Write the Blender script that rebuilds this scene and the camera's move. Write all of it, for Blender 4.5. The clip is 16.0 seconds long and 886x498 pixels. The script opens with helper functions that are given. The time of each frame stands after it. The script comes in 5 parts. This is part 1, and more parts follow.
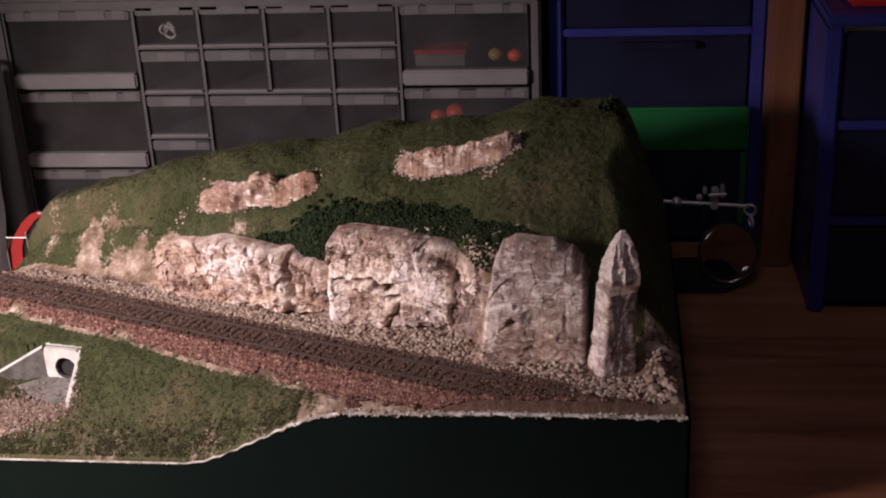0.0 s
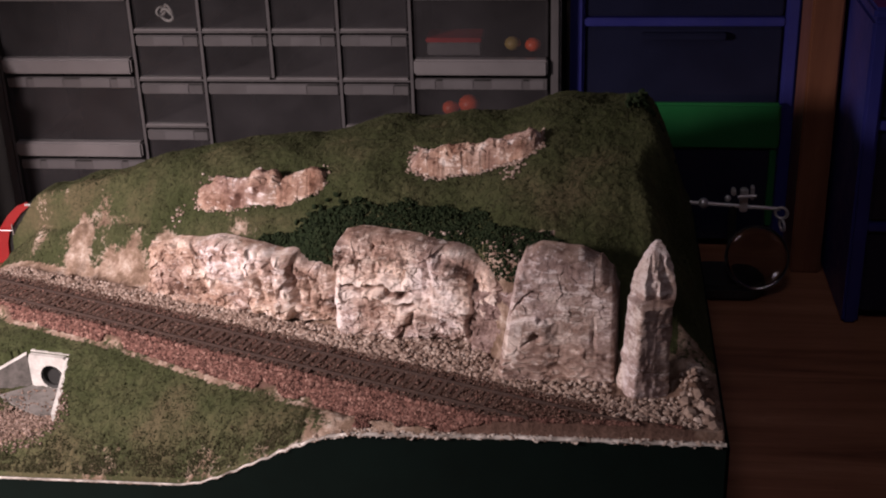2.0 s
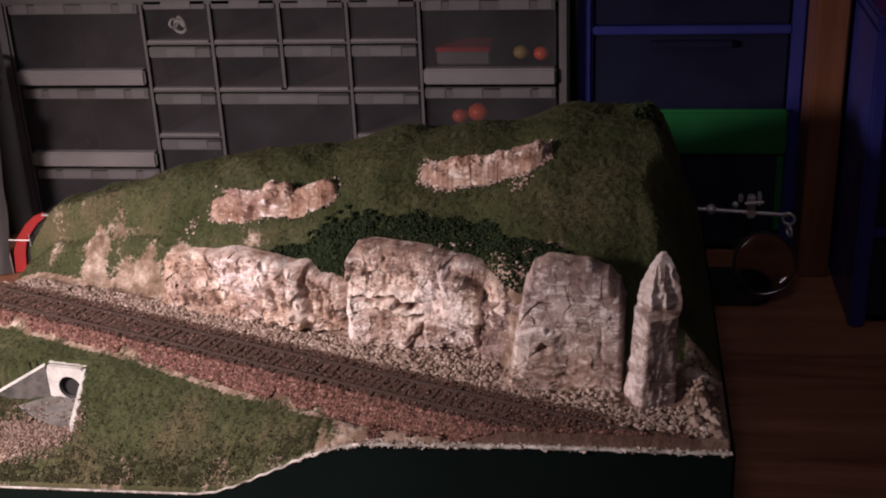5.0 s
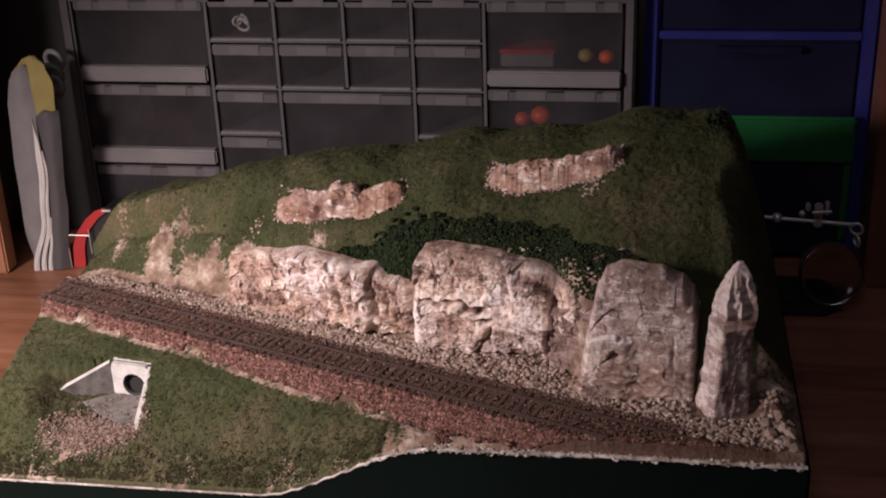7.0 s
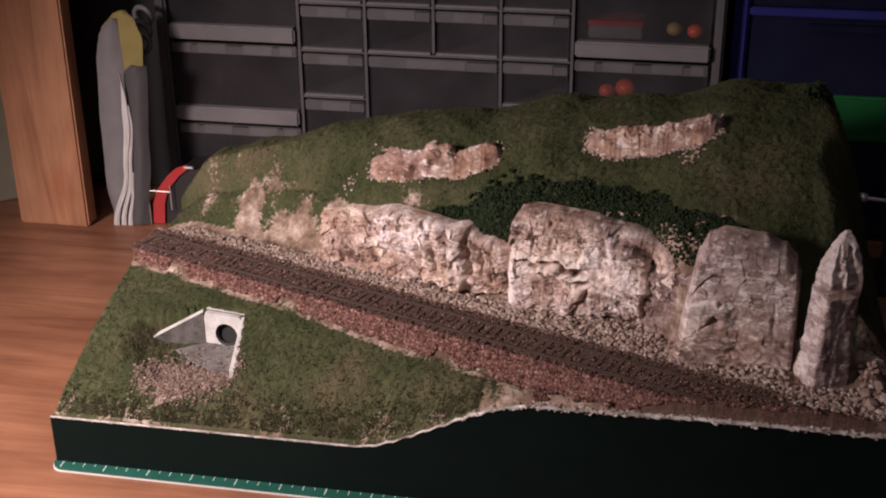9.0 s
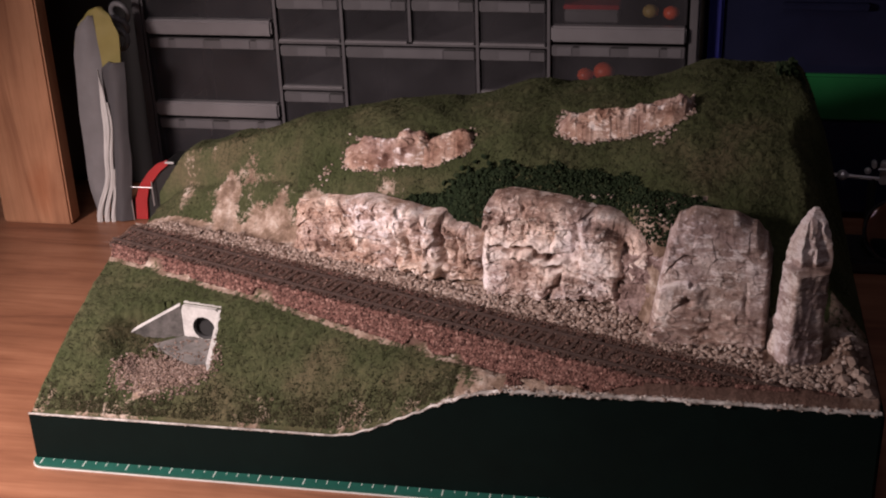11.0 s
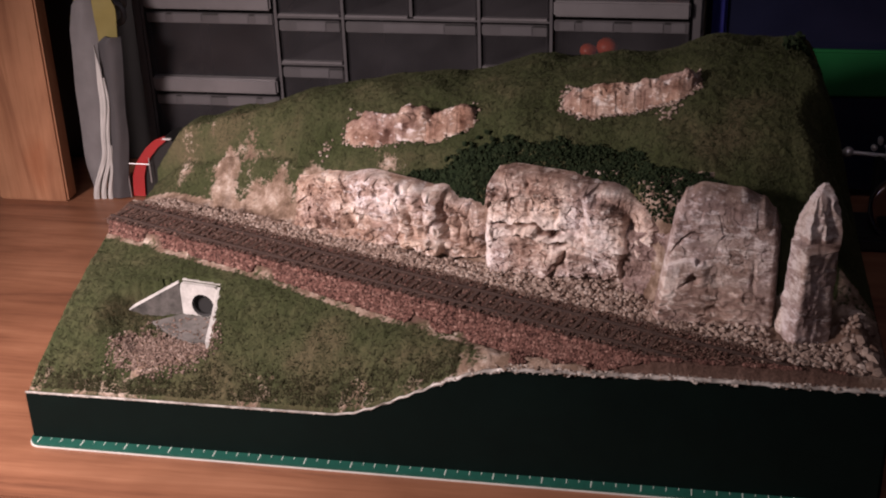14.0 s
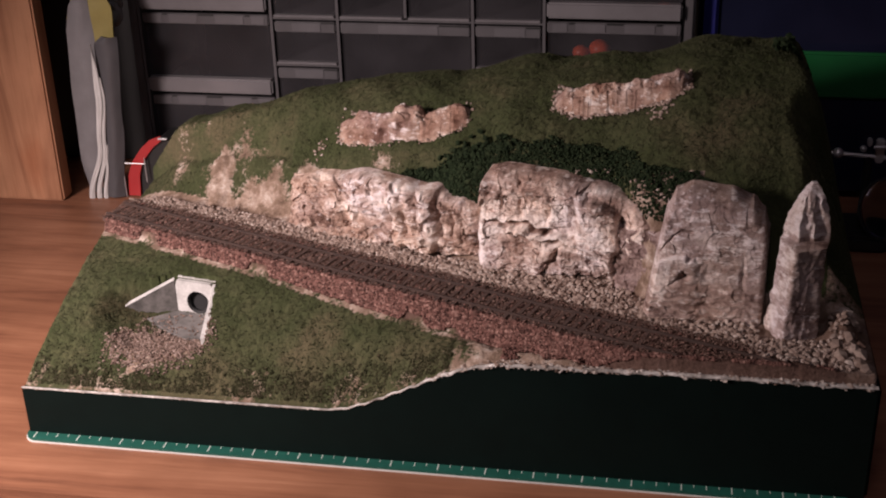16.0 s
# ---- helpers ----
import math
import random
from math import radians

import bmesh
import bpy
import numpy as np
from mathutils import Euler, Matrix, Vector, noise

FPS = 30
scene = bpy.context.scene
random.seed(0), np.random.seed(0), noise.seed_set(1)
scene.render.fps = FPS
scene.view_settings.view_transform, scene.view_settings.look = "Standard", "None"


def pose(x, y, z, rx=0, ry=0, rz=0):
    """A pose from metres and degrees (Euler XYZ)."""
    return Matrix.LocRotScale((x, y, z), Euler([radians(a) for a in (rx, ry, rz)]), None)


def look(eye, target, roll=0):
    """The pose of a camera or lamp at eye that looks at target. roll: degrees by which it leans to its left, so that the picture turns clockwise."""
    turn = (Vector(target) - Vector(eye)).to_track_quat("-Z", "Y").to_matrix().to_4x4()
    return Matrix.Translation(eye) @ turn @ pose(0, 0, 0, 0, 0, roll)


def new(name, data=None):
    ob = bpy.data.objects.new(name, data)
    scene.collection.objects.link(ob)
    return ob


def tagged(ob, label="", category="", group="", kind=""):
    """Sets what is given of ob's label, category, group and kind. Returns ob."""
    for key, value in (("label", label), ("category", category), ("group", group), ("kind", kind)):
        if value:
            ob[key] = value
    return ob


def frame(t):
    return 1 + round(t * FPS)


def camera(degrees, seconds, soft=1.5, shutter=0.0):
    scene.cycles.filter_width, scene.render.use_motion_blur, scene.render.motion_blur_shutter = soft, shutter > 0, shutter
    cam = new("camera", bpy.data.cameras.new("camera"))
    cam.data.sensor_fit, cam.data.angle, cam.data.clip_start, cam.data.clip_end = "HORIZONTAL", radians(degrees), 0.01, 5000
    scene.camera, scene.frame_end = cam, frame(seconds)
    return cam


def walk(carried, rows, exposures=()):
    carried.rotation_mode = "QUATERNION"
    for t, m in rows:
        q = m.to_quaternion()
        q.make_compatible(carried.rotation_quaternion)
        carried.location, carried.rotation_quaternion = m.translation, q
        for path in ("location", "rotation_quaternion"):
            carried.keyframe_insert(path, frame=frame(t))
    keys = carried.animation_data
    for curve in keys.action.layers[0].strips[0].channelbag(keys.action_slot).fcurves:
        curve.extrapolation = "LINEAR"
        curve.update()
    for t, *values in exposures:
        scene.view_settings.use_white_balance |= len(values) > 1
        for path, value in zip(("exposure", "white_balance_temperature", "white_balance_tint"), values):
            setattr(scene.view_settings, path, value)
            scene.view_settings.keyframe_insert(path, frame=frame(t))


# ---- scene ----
cam = camera(37.5, 16.0, soft=2.0)
PATH = [
    (0, (0.4013, -0.5973, 0.4288), (0.2555, 0.4920, -0.0530), -2.80),
    (0.5, (0.3943, -0.5855, 0.4284), (0.2443, 0.5018, -0.0567), -2.04),
    (1, (0.3994, -0.5676, 0.4261), (0.2449, 0.5155, -0.0668), -2.36),
    (1.5, (0.3890, -0.5560, 0.4284), (0.2407, 0.5273, -0.0661), -2.34),
    (2, (0.3810, -0.5429, 0.4189), (0.2421, 0.5405, -0.0782), -1.92),
    (2.5, (0.3808, -0.5356, 0.4206), (0.2372, 0.5435, -0.0845), -1.65),
    (3, (0.3846, -0.5258, 0.4132), (0.2373, 0.5479, -0.1020), -2.02),
    (3.5, (0.3924, -0.5205, 0.4217), (0.2324, 0.5465, -0.1035), -3.02),
    (6, (0.3774, -0.5644, 0.4366), (0.2294, 0.5218, -0.0513), -2.34),
    (6.5, (0.3737, -0.5604, 0.4407), (0.1994, 0.5204, -0.0506), -2.89),
    (7, (0.3640, -0.5449, 0.4322), (0.1821, 0.5305, -0.0681), -2.16),
    (7.5, (0.3483, -0.5402, 0.4259), (0.1648, 0.5322, -0.0803), -1.79),
    (8, (0.3323, -0.5516, 0.4241), (0.1461, 0.5166, -0.0900), -1.09),
    (8.5, (0.3265, -0.5650, 0.4258), (0.1275, 0.5038, -0.0822), -0.43),
    (9, (0.3254, -0.5613, 0.4192), (0.1211, 0.5062, -0.0894), -0.50),
    (9.5, (0.3313, -0.5527, 0.4157), (0.1277, 0.5114, -0.1003), -1.32),
    (12, (0.3453, -0.5625, 0.4170), (0.1344, 0.5002, -0.0990), -2.17),
    (12.5, (0.3403, -0.5598, 0.4134), (0.1275, 0.4991, -0.1096), -1.65),
    (13, (0.3432, -0.5499, 0.4118), (0.1309, 0.5075, -0.1146), -2.27),
    (13.5, (0.3377, -0.5479, 0.4091), (0.1285, 0.5069, -0.1236), -2.06),
    (14, (0.3389, -0.5514, 0.4107), (0.1331, 0.5043, -0.1214), -1.99),
    (14.5, (0.3358, -0.5641, 0.4129), (0.1354, 0.4962, -0.1120), -1.37),
    (15, (0.3363, -0.5694, 0.4116), (0.1367, 0.4942, -0.1069), -1.35),
    (15.5, (0.3368, -0.5621, 0.4078), (0.1372, 0.4985, -0.1168), -1.35),
    (16, (0.3407, -0.5597, 0.4100), (0.1402, 0.4992, -0.1178), -1.71),
]
walk(cam, [(t, look(eye, target, roll)) for t, eye, target, roll in PATH],
     [(0, 0.24), (3, 0.16), (6.5, 0.08), (9, -0.05), (16, -0.04)])

# ---- light: one desk lamp out to the left of the table, an added weak fill overhead ----
world = bpy.data.worlds.new("room_dark")
world.use_nodes = True
world.node_tree.nodes["Background"].inputs[0].default_value = (0.5, 0.5, 0.6, 1)
world.node_tree.nodes["Background"].inputs[1].default_value = 0.026
scene.world = world


def lamp(name, kind, at, target, watts, colour, size):
    data = bpy.data.lights.new(name, kind)
    data.energy, data.color = watts, colour
    if kind == "AREA":
        data.size = size
    else:
        data.shadow_soft_size = size
    ob = new(name, data)
    ob.matrix_world = look(at, target)
    return data


desk = lamp("desk_lamp_light", "SPOT", (-0.26, -0.26, 0.345), (0.062, 0.087, 0.02), 28.0, (1.0, 0.81, 0.80), 0.06)
desk.spot_size, desk.spot_blend = radians(76), 1.0
# unseen fill lamp, added to lift the dark areas behind the hill
lamp("overhead_fill", "AREA", (0.2, -1.0, 1.6), (0.2, 0.3, 0.0), 2.8, (1.0, 0.82, 0.93), 0.5)


# ---- materials ----
def material(name, rough=0.6, metal=0.0):
    m = bpy.data.materials.new(name)
    m.use_nodes = True
    b = m.node_tree.nodes["Principled BSDF"]
    b.inputs["Roughness"].default_value, b.inputs["Metallic"].default_value = rough, metal
    return m, m.node_tree, b


def node(nt, kind, **values):
    n = nt.nodes.new(kind)
    for k, v in values.items():
        if k in n.inputs:
            n.inputs[k].default_value = v
    return n


def noise_tex(nt, scale, detail=6, rough=0.6, stretch=None, coord="Object", distort=0.0):
    tc = nt.nodes.new("ShaderNodeTexCoord")
    n = node(nt, "ShaderNodeTexNoise", Scale=scale, Detail=detail, Roughness=rough, Distortion=distort)
    if stretch:
        mp = nt.nodes.new("ShaderNodeMapping")
        mp.inputs["Scale"].default_value = stretch
        nt.links.new(tc.outputs[coord], mp.inputs[0])
        nt.links.new(mp.outputs[0], n.inputs["Vector"])
    else:
        nt.links.new(tc.outputs[coord], n.inputs["Vector"])
    return n.outputs[0]


def ramp(nt, fac, stops):
    r = nt.nodes.new("ShaderNodeValToRGB")
    while len(r.color_ramp.elements) < len(stops):
        r.color_ramp.elements.new(0.5)
    for e, (p, c) in zip(r.color_ramp.elements, stops):
        e.position, e.color = p, (*c, 1)
    nt.links.new(fac, r.inputs[0])
    return r.outputs[0]


def mix(nt, fac, a, b, mode="MIX"):
    m = nt.nodes.new("ShaderNodeMix")
    m.data_type, m.blend_type = "RGBA", mode
    for sock, v in ((m.inputs[0], fac), (m.inputs[6], a), (m.inputs[7], b)):
        if isinstance(v, (int, float)):
            sock.default_value = v
        elif isinstance(v, tuple):
            sock.default_value = (*v, 1)
        else:
            nt.links.new(v, sock)
    return m.outputs[2]


def bump(nt, b, height, strength, distance):
    n = node(nt, "ShaderNodeBump", Strength=strength, Distance=distance)
    nt.links.new(height, n.inputs["Height"])
    nt.links.new(n.outputs[0], b.inputs["Normal"])


def paint(nt, b, colour):
    nt.links.new(colour, b.inputs["Base Color"])


def speckled(name, dark, light, scale, rough=0.8, metal=0.0, fine=None, bumps=0.3, depth=0.0005):
    m, nt, b = material(name, rough, metal)
    n = noise_tex(nt, scale)
    c = ramp(nt, n, [(0.3, dark), (0.7, light)])
    f = noise_tex(nt, fine or scale * 8, 4)
    c = mix(nt, 0.5, c, ramp(nt, f, [(0.3, (0.75, 0.75, 0.75)), (0.7, (1.0, 1.0, 1.0))]), "MULTIPLY")
    paint(nt, b, c)
    bump(nt, b, f, bumps, depth)
    return m


def stones(name, colours, rough=0.9):
    """Loose stones: each island takes one of the colours."""
    m, nt, b = material(name, rough)
    b.inputs["Specular IOR Level"].default_value = 0.12
    g = nt.nodes.new("ShaderNodeNewGeometry")
    k = len(colours)
    c = ramp(nt, g.outputs["Random Per Island"], [(i / (k - 1), col) for i, col in enumerate(colours)])
    c = mix(nt, 0.6, c, ramp(nt, noise_tex(nt, 900, 3), [(0.3, (0.55, 0.55, 0.55)), (0.7, (1, 1, 1))]), "MULTIPLY")
    paint(nt, b, c)
    return m


def grass_material():
    m, nt, b = material("static_grass", 0.95)
    b.inputs["Specular IOR Level"].default_value = 0.1
    big = noise_tex(nt, 22, 5, 0.6)
    small = noise_tex(nt, 420, 4, 0.7)
    c = ramp(nt, big, [(0.3, (0.040, 0.049, 0.022)), (0.45, (0.057, 0.067, 0.033)), (0.56, (0.077, 0.081, 0.044)), (0.68, (0.110, 0.096, 0.060))])
    c = mix(nt, 0.75, c, ramp(nt, small, [(0.25, (0.55, 0.58, 0.5)), (0.75, (1.28, 1.24, 1.08))]), "MULTIPLY")
    rock = nt.nodes.new("ShaderNodeAttribute")
    rock.attribute_name = "rock"
    dirt = ramp(nt, noise_tex(nt, 90, 8, 0.7), [(0.3, (0.10, 0.065, 0.045)), (0.47, (0.24, 0.17, 0.125)), (0.58, (0.40, 0.31, 0.25)), (0.68, (0.62, 0.55, 0.48))])
    edge = ramp(nt, small, [(0.35, (0, 0, 0)), (0.65, (1, 1, 1))])
    s = node(nt, "ShaderNodeMath")
    s.operation = "MULTIPLY_ADD"
    nt.links.new(edge, s.inputs[0])
    s.inputs[1].default_value = 0.5
    nt.links.new(rock.outputs["Fac"], s.inputs[2])
    f = ramp(nt, s.outputs[0], [(0.6, (0, 0, 0)), (0.85, (1, 1, 1))])
    bed = nt.nodes.new("ShaderNodeAttribute")
    bed.attribute_name = "bed"
    soil = ramp(nt, small, [(0.3, (0.075, 0.044, 0.034)), (0.7, (0.17, 0.105, 0.083))])
    paint(nt, b, mix(nt, bed.outputs["Fac"], mix(nt, f, c, dirt), soil))
    bump(nt, b, small, 0.9, 0.0012)
    return m


def rock_material(name, stops, seed=0.0):
    """Cast plaster rock: brown wash in patches, chalky dry-brushed white, thin dark cracks; "tone" shifts it pale or
    dark, recess shade included.
    """
    m, nt, b = material(name, 0.88)
    b.inputs["Specular IOR Level"].default_value = 0.22
    tone = nt.nodes.new("ShaderNodeAttribute")
    tone.attribute_name = "tone"

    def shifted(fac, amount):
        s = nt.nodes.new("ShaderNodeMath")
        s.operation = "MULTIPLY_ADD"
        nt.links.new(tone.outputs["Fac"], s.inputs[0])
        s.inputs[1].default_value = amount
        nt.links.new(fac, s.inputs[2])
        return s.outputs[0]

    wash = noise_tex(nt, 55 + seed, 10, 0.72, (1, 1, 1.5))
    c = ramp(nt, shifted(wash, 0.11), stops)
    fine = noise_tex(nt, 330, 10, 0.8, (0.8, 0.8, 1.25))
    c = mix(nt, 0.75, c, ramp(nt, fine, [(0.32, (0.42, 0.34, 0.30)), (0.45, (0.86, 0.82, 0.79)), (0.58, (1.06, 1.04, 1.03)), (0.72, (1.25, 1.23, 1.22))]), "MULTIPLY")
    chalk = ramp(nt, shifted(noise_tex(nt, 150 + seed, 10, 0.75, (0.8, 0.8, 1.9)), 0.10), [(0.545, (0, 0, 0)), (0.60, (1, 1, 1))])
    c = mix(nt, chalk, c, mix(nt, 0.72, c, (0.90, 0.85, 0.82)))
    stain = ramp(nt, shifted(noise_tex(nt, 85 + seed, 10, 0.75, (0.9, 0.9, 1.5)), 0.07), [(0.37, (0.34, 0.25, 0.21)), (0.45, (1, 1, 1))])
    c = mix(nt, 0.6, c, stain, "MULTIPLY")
    tint = ramp(nt, noise_tex(nt, 21 + seed, 5), [(0.38, (0.97, 0.95, 1.0)), (0.50, (1, 0.97, 0.94)), (0.62, (1.0, 0.88, 0.78)), (0.75, (0.97, 0.78, 0.68))])
    paint(nt, b, mix(nt, 0.8, c, tint, "MULTIPLY"))
    bump(nt, b, fine, 0.8, 0.0012)
    return m


def wood_material(name, stops, along, scale=9, knots=False):
    m, nt, b = material(name, 0.38)
    st = [1.0, 1.0, 1.0]
    st[along] = 0.09
    grain = noise_tex(nt, scale * 4, 8, 0.62, tuple(st), distort=1.2)
    c = ramp(nt, grain, stops)
    st2 = [14.0, 14.0, 14.0]
    st2[along] = 0.6
    pores = noise_tex(nt, scale * 3, 4, 0.6, tuple(st2))
    c = mix(nt, 0.6, c, ramp(nt, pores, [(0.3, (0.76, 0.71, 0.67)), (0.55, (1, 1, 1))]), "MULTIPLY")
    blot = ramp(nt, noise_tex(nt, 11, 4), [(0.35, (0.78, 0.74, 0.7)), (0.65, (1.1, 1.08, 1.05))])
    paint(nt, b, mix(nt, 0.8, c, blot, "MULTIPLY"))
    bump(nt, b, pores, 0.15, 0.0006)
    if knots:
        # dark oval knots with a reddish flare along the grain
        tc, mp = nt.nodes.new("ShaderNodeTexCoord"), nt.nodes.new("ShaderNodeMapping")
        k = [1.0, 1.0, 1.0]
        k[along] = 0.42
        mp.inputs["Scale"].default_value = k
        nt.links.new(tc.outputs["Object"], mp.inputs[0])
        warp = nt.nodes.new("ShaderNodeVectorMath")
        warp.operation = "ADD"
        wob = node(nt, "ShaderNodeTexNoise", Scale=60, Detail=3)
        nt.links.new(mp.outputs[0], wob.inputs["Vector"])
        low = nt.nodes.new("ShaderNodeVectorMath")
        low.operation = "SCALE"
        low.inputs["Scale"].default_value = 0.012
        nt.links.new(wob.outputs["Color"], low.inputs[0])
        nt.links.new(mp.outputs[0], warp.inputs[0])
        nt.links.new(low.outputs[0], warp.inputs[1])
        v = node(nt, "ShaderNodeTexVoronoi", Scale=21)
        nt.links.new(warp.outputs[0], v.inputs["Vector"])
        spot = ramp(nt, v.outputs["Distance"], [(0.0, (0.22, 0.15, 0.13)), (0.09, (0.35, 0.24, 0.2)), (0.17, (0.82, 0.66, 0.58)), (0.33, (1, 1, 1))])
        paint(nt, b, mix(nt, 1.0, mix(nt, 0.8, c, blot, "MULTIPLY"), spot, "MULTIPLY"))
    r = ramp(nt, grain, [(0.3, (0.5, 0.5, 0.5)), (0.7, (0.32, 0.32, 0.32))])
    nt.links.new(r, b.inputs["Roughness"])
    return m


def plastic(name, colour, rough=0.4, smudge=0.85):
    m, nt, b = material(name, rough)
    n = noise_tex(nt, 30, 5)
    dark = tuple(v * smudge for v in colour)
    paint(nt, b, ramp(nt, n, [(0.35, dark), (0.65, colour)]))
    r = ramp(nt, noise_tex(nt, 70, 5), [(0.3, (rough * 0.8,) * 3), (0.7, (min(1, rough * 1.25),) * 3)])
    nt.links.new(r, b.inputs["Roughness"])
    return m


def clear_plastic(name, colour, alpha, rough=0.25):
    """Cloudy see-through plastic: thin sheet, part transparent."""
    m, nt, b = material(name, rough)
    paint(nt, b, ramp(nt, noise_tex(nt, 24, 5), [(0.35, tuple(v * 0.8 for v in colour)), (0.65, colour)]))
    a = ramp(nt, noise_tex(nt, 17, 4), [(0.3, (alpha - 0.1,) * 3), (0.7, (alpha + 0.1,) * 3)])
    nt.links.new(a, b.inputs["Alpha"])
    return m


def plain(name, colour, rough=0.5, metal=0.0):
    m, nt, b = material(name, rough, metal)
    n = noise_tex(nt, 60, 4)
    paint(nt, b, ramp(nt, n, [(0.3, tuple(v * 0.82 for v in colour)), (0.7, colour)]))
    return m


GRASS = grass_material()
ROCK = rock_material("stained_plaster_rock", [(0.36, (0.13, 0.085, 0.072)), (0.44, (0.35, 0.26, 0.23)), (0.54, (0.53, 0.435, 0.40)), (0.64, (0.82, 0.76, 0.73))])
ROCK_BUFF = rock_material("buff_plaster_rock", [(0.36, (0.15, 0.092, 0.072)), (0.44, (0.39, 0.28, 0.23)), (0.54, (0.58, 0.465, 0.405)), (0.64, (0.83, 0.76, 0.70))], 7)
ROCK_GREY = rock_material("grey_plaster_rock", [(0.33, (0.15, 0.10, 0.086)), (0.44, (0.36, 0.275, 0.245)), (0.55, (0.50, 0.41, 0.375)), (0.66, (0.74, 0.67, 0.64))], 3)
ROCK_PINK = rock_material("pink_plaster_rock", [(0.30, (0.14, 0.078, 0.058)), (0.42, (0.30, 0.195, 0.155)), (0.54, (0.45, 0.33, 0.275)), (0.68, (0.62, 0.51, 0.455))], 11)
FASCIA = speckled("dark_green_board", (0.0016, 0.0062, 0.0052), (0.0027, 0.0092, 0.0076), 12, 0.7, bumps=0.1)
PLASTER = speckled("white_plaster_edge", (0.10, 0.08, 0.06), (0.82, 0.78, 0.73), 95, 0.9)
FASCIA.node_tree.nodes["Principled BSDF"].inputs["Specular IOR Level"].default_value = 0.12
RED_BALLAST = stones("red_brown_ballast", [(0.042, 0.021, 0.018), (0.165, 0.083, 0.067), (0.27, 0.143, 0.117), (0.092, 0.046, 0.038), (0.42, 0.25, 0.205)])
PALE_STONE = stones("pale_talus", [(0.16, 0.105, 0.082), (0.36, 0.27, 0.22), (0.52, 0.415, 0.35), (0.27, 0.195, 0.157), (0.66, 0.56, 0.49)])
TIE = speckled("weathered_tie", (0.060, 0.036, 0.029), (0.105, 0.064, 0.050), 180, 0.85)
RAIL = speckled("rusty_rail", (0.042, 0.025, 0.020), (0.075, 0.046, 0.036), 240, 0.75, 0.1)
TURF = stones("grass_flock", [(0.052, 0.058, 0.028), (0.068, 0.073, 0.036), (0.057, 0.065, 0.033), (0.084, 0.083, 0.050)], 0.95)
BUSH = stones("dark_green_foam", [(0.011, 0.019, 0.009), (0.024, 0.037, 0.017), (0.016, 0.027, 0.012), (0.034, 0.046, 0.022)], 0.95)
CONCRETE = speckled("painted_plaster_concrete", (0.42, 0.41, 0.39), (0.66, 0.65, 0.62), 110, 0.85)
FRINGE = stones("dry_brush", [(0.028, 0.028, 0.014), (0.050, 0.047, 0.024), (0.038, 0.042, 0.019), (0.10, 0.080, 0.050)], 0.95)
GRIT = stones("track_grit", [(0.075, 0.045, 0.036), (0.155, 0.095, 0.075), (0.24, 0.15, 0.12), (0.105, 0.064, 0.05), (0.36, 0.25, 0.205)])
CHIP = stones("plaster_chip", [(0.16, 0.11, 0.085), (0.36, 0.28, 0.23), (0.70, 0.64, 0.58), (0.26, 0.19, 0.15), (0.50, 0.42, 0.36)])
SPILL = stones("pinkish_rubble", [(0.075, 0.050, 0.040), (0.22, 0.15, 0.12), (0.32, 0.235, 0.195), (0.14, 0.095, 0.075), (0.42, 0.33, 0.28)])
# dark concrete: the apron's stain, and painted shade for the left wing wall
STAINED_SHADED = speckled("stained_shaded_concrete", (0.07, 0.068, 0.062), (0.27, 0.25, 0.235), 75, 0.9)
POST_BROWN = wood_material("brown_post_wood", [(0.25, (0.09, 0.036, 0.02)), (0.5, (0.16, 0.066, 0.036)), (0.75, (0.21, 0.095, 0.052))], 2)
PIPE_DARK = plain("dark_pipe", (0.02, 0.02, 0.02), 0.7)
TABLE = wood_material("varnished_pine_top", [(0.28, (0.14, 0.058, 0.033)), (0.42, (0.255, 0.112, 0.063)), (0.58, (0.32, 0.150, 0.086)), (0.72, (0.42, 0.215, 0.13))], 0)
POST = wood_material("pine_post", [(0.25, (0.30, 0.135, 0.072)), (0.5, (0.50, 0.255, 0.145)), (0.75, (0.60, 0.335, 0.20))], 2, knots=True)
MAT = speckled("green_cutting_mat", (0.011, 0.085, 0.062), (0.016, 0.112, 0.082), 40, 0.5, bumps=0.1)
MAT_EDGE = plain("white_mat_core", (0.7, 0.7, 0.66), 0.6)
MARK = plain("pale_print", (0.52, 0.62, 0.55), 0.6)
GREY = plastic("grey_plastic", (0.094, 0.089, 0.093), 0.42)
GREY_LIP = plastic("pale_grey_plastic", (0.180, 0.171, 0.176), 0.35)
GREY_TAB = plastic("grey_tab_plastic", (0.125, 0.119, 0.125), 0.4)
DRAWER = clear_plastic("smoky_clear_plastic", (0.078, 0.074, 0.080), 0.27, 0.3)
INNER = plain("drawer_inside", (0.04, 0.037, 0.038), 0.8)
BLUE = plastic("blue_plastic", (0.022, 0.025, 0.16), 0.4)
BLUE_DARK = clear_plastic("dark_blue_clear_plastic", (0.012, 0.014, 0.035), 0.9)
GREEN = plastic("green_plastic", (0.012, 0.12, 0.035), 0.4)
RED = plastic("red_plastic", (0.42, 0.022, 0.024), 0.35)
ORANGE = plastic("orange_plastic", (0.75, 0.10, 0.03), 0.4)
YELLOW = plain("yellow_card", (0.30, 0.25, 0.075), 0.6)
OCHRE = plain("ochre_plastic", (0.40, 0.28, 0.08), 0.5)
PAPER_GREY = plain("grey_card", (0.21, 0.205, 0.21), 0.5)
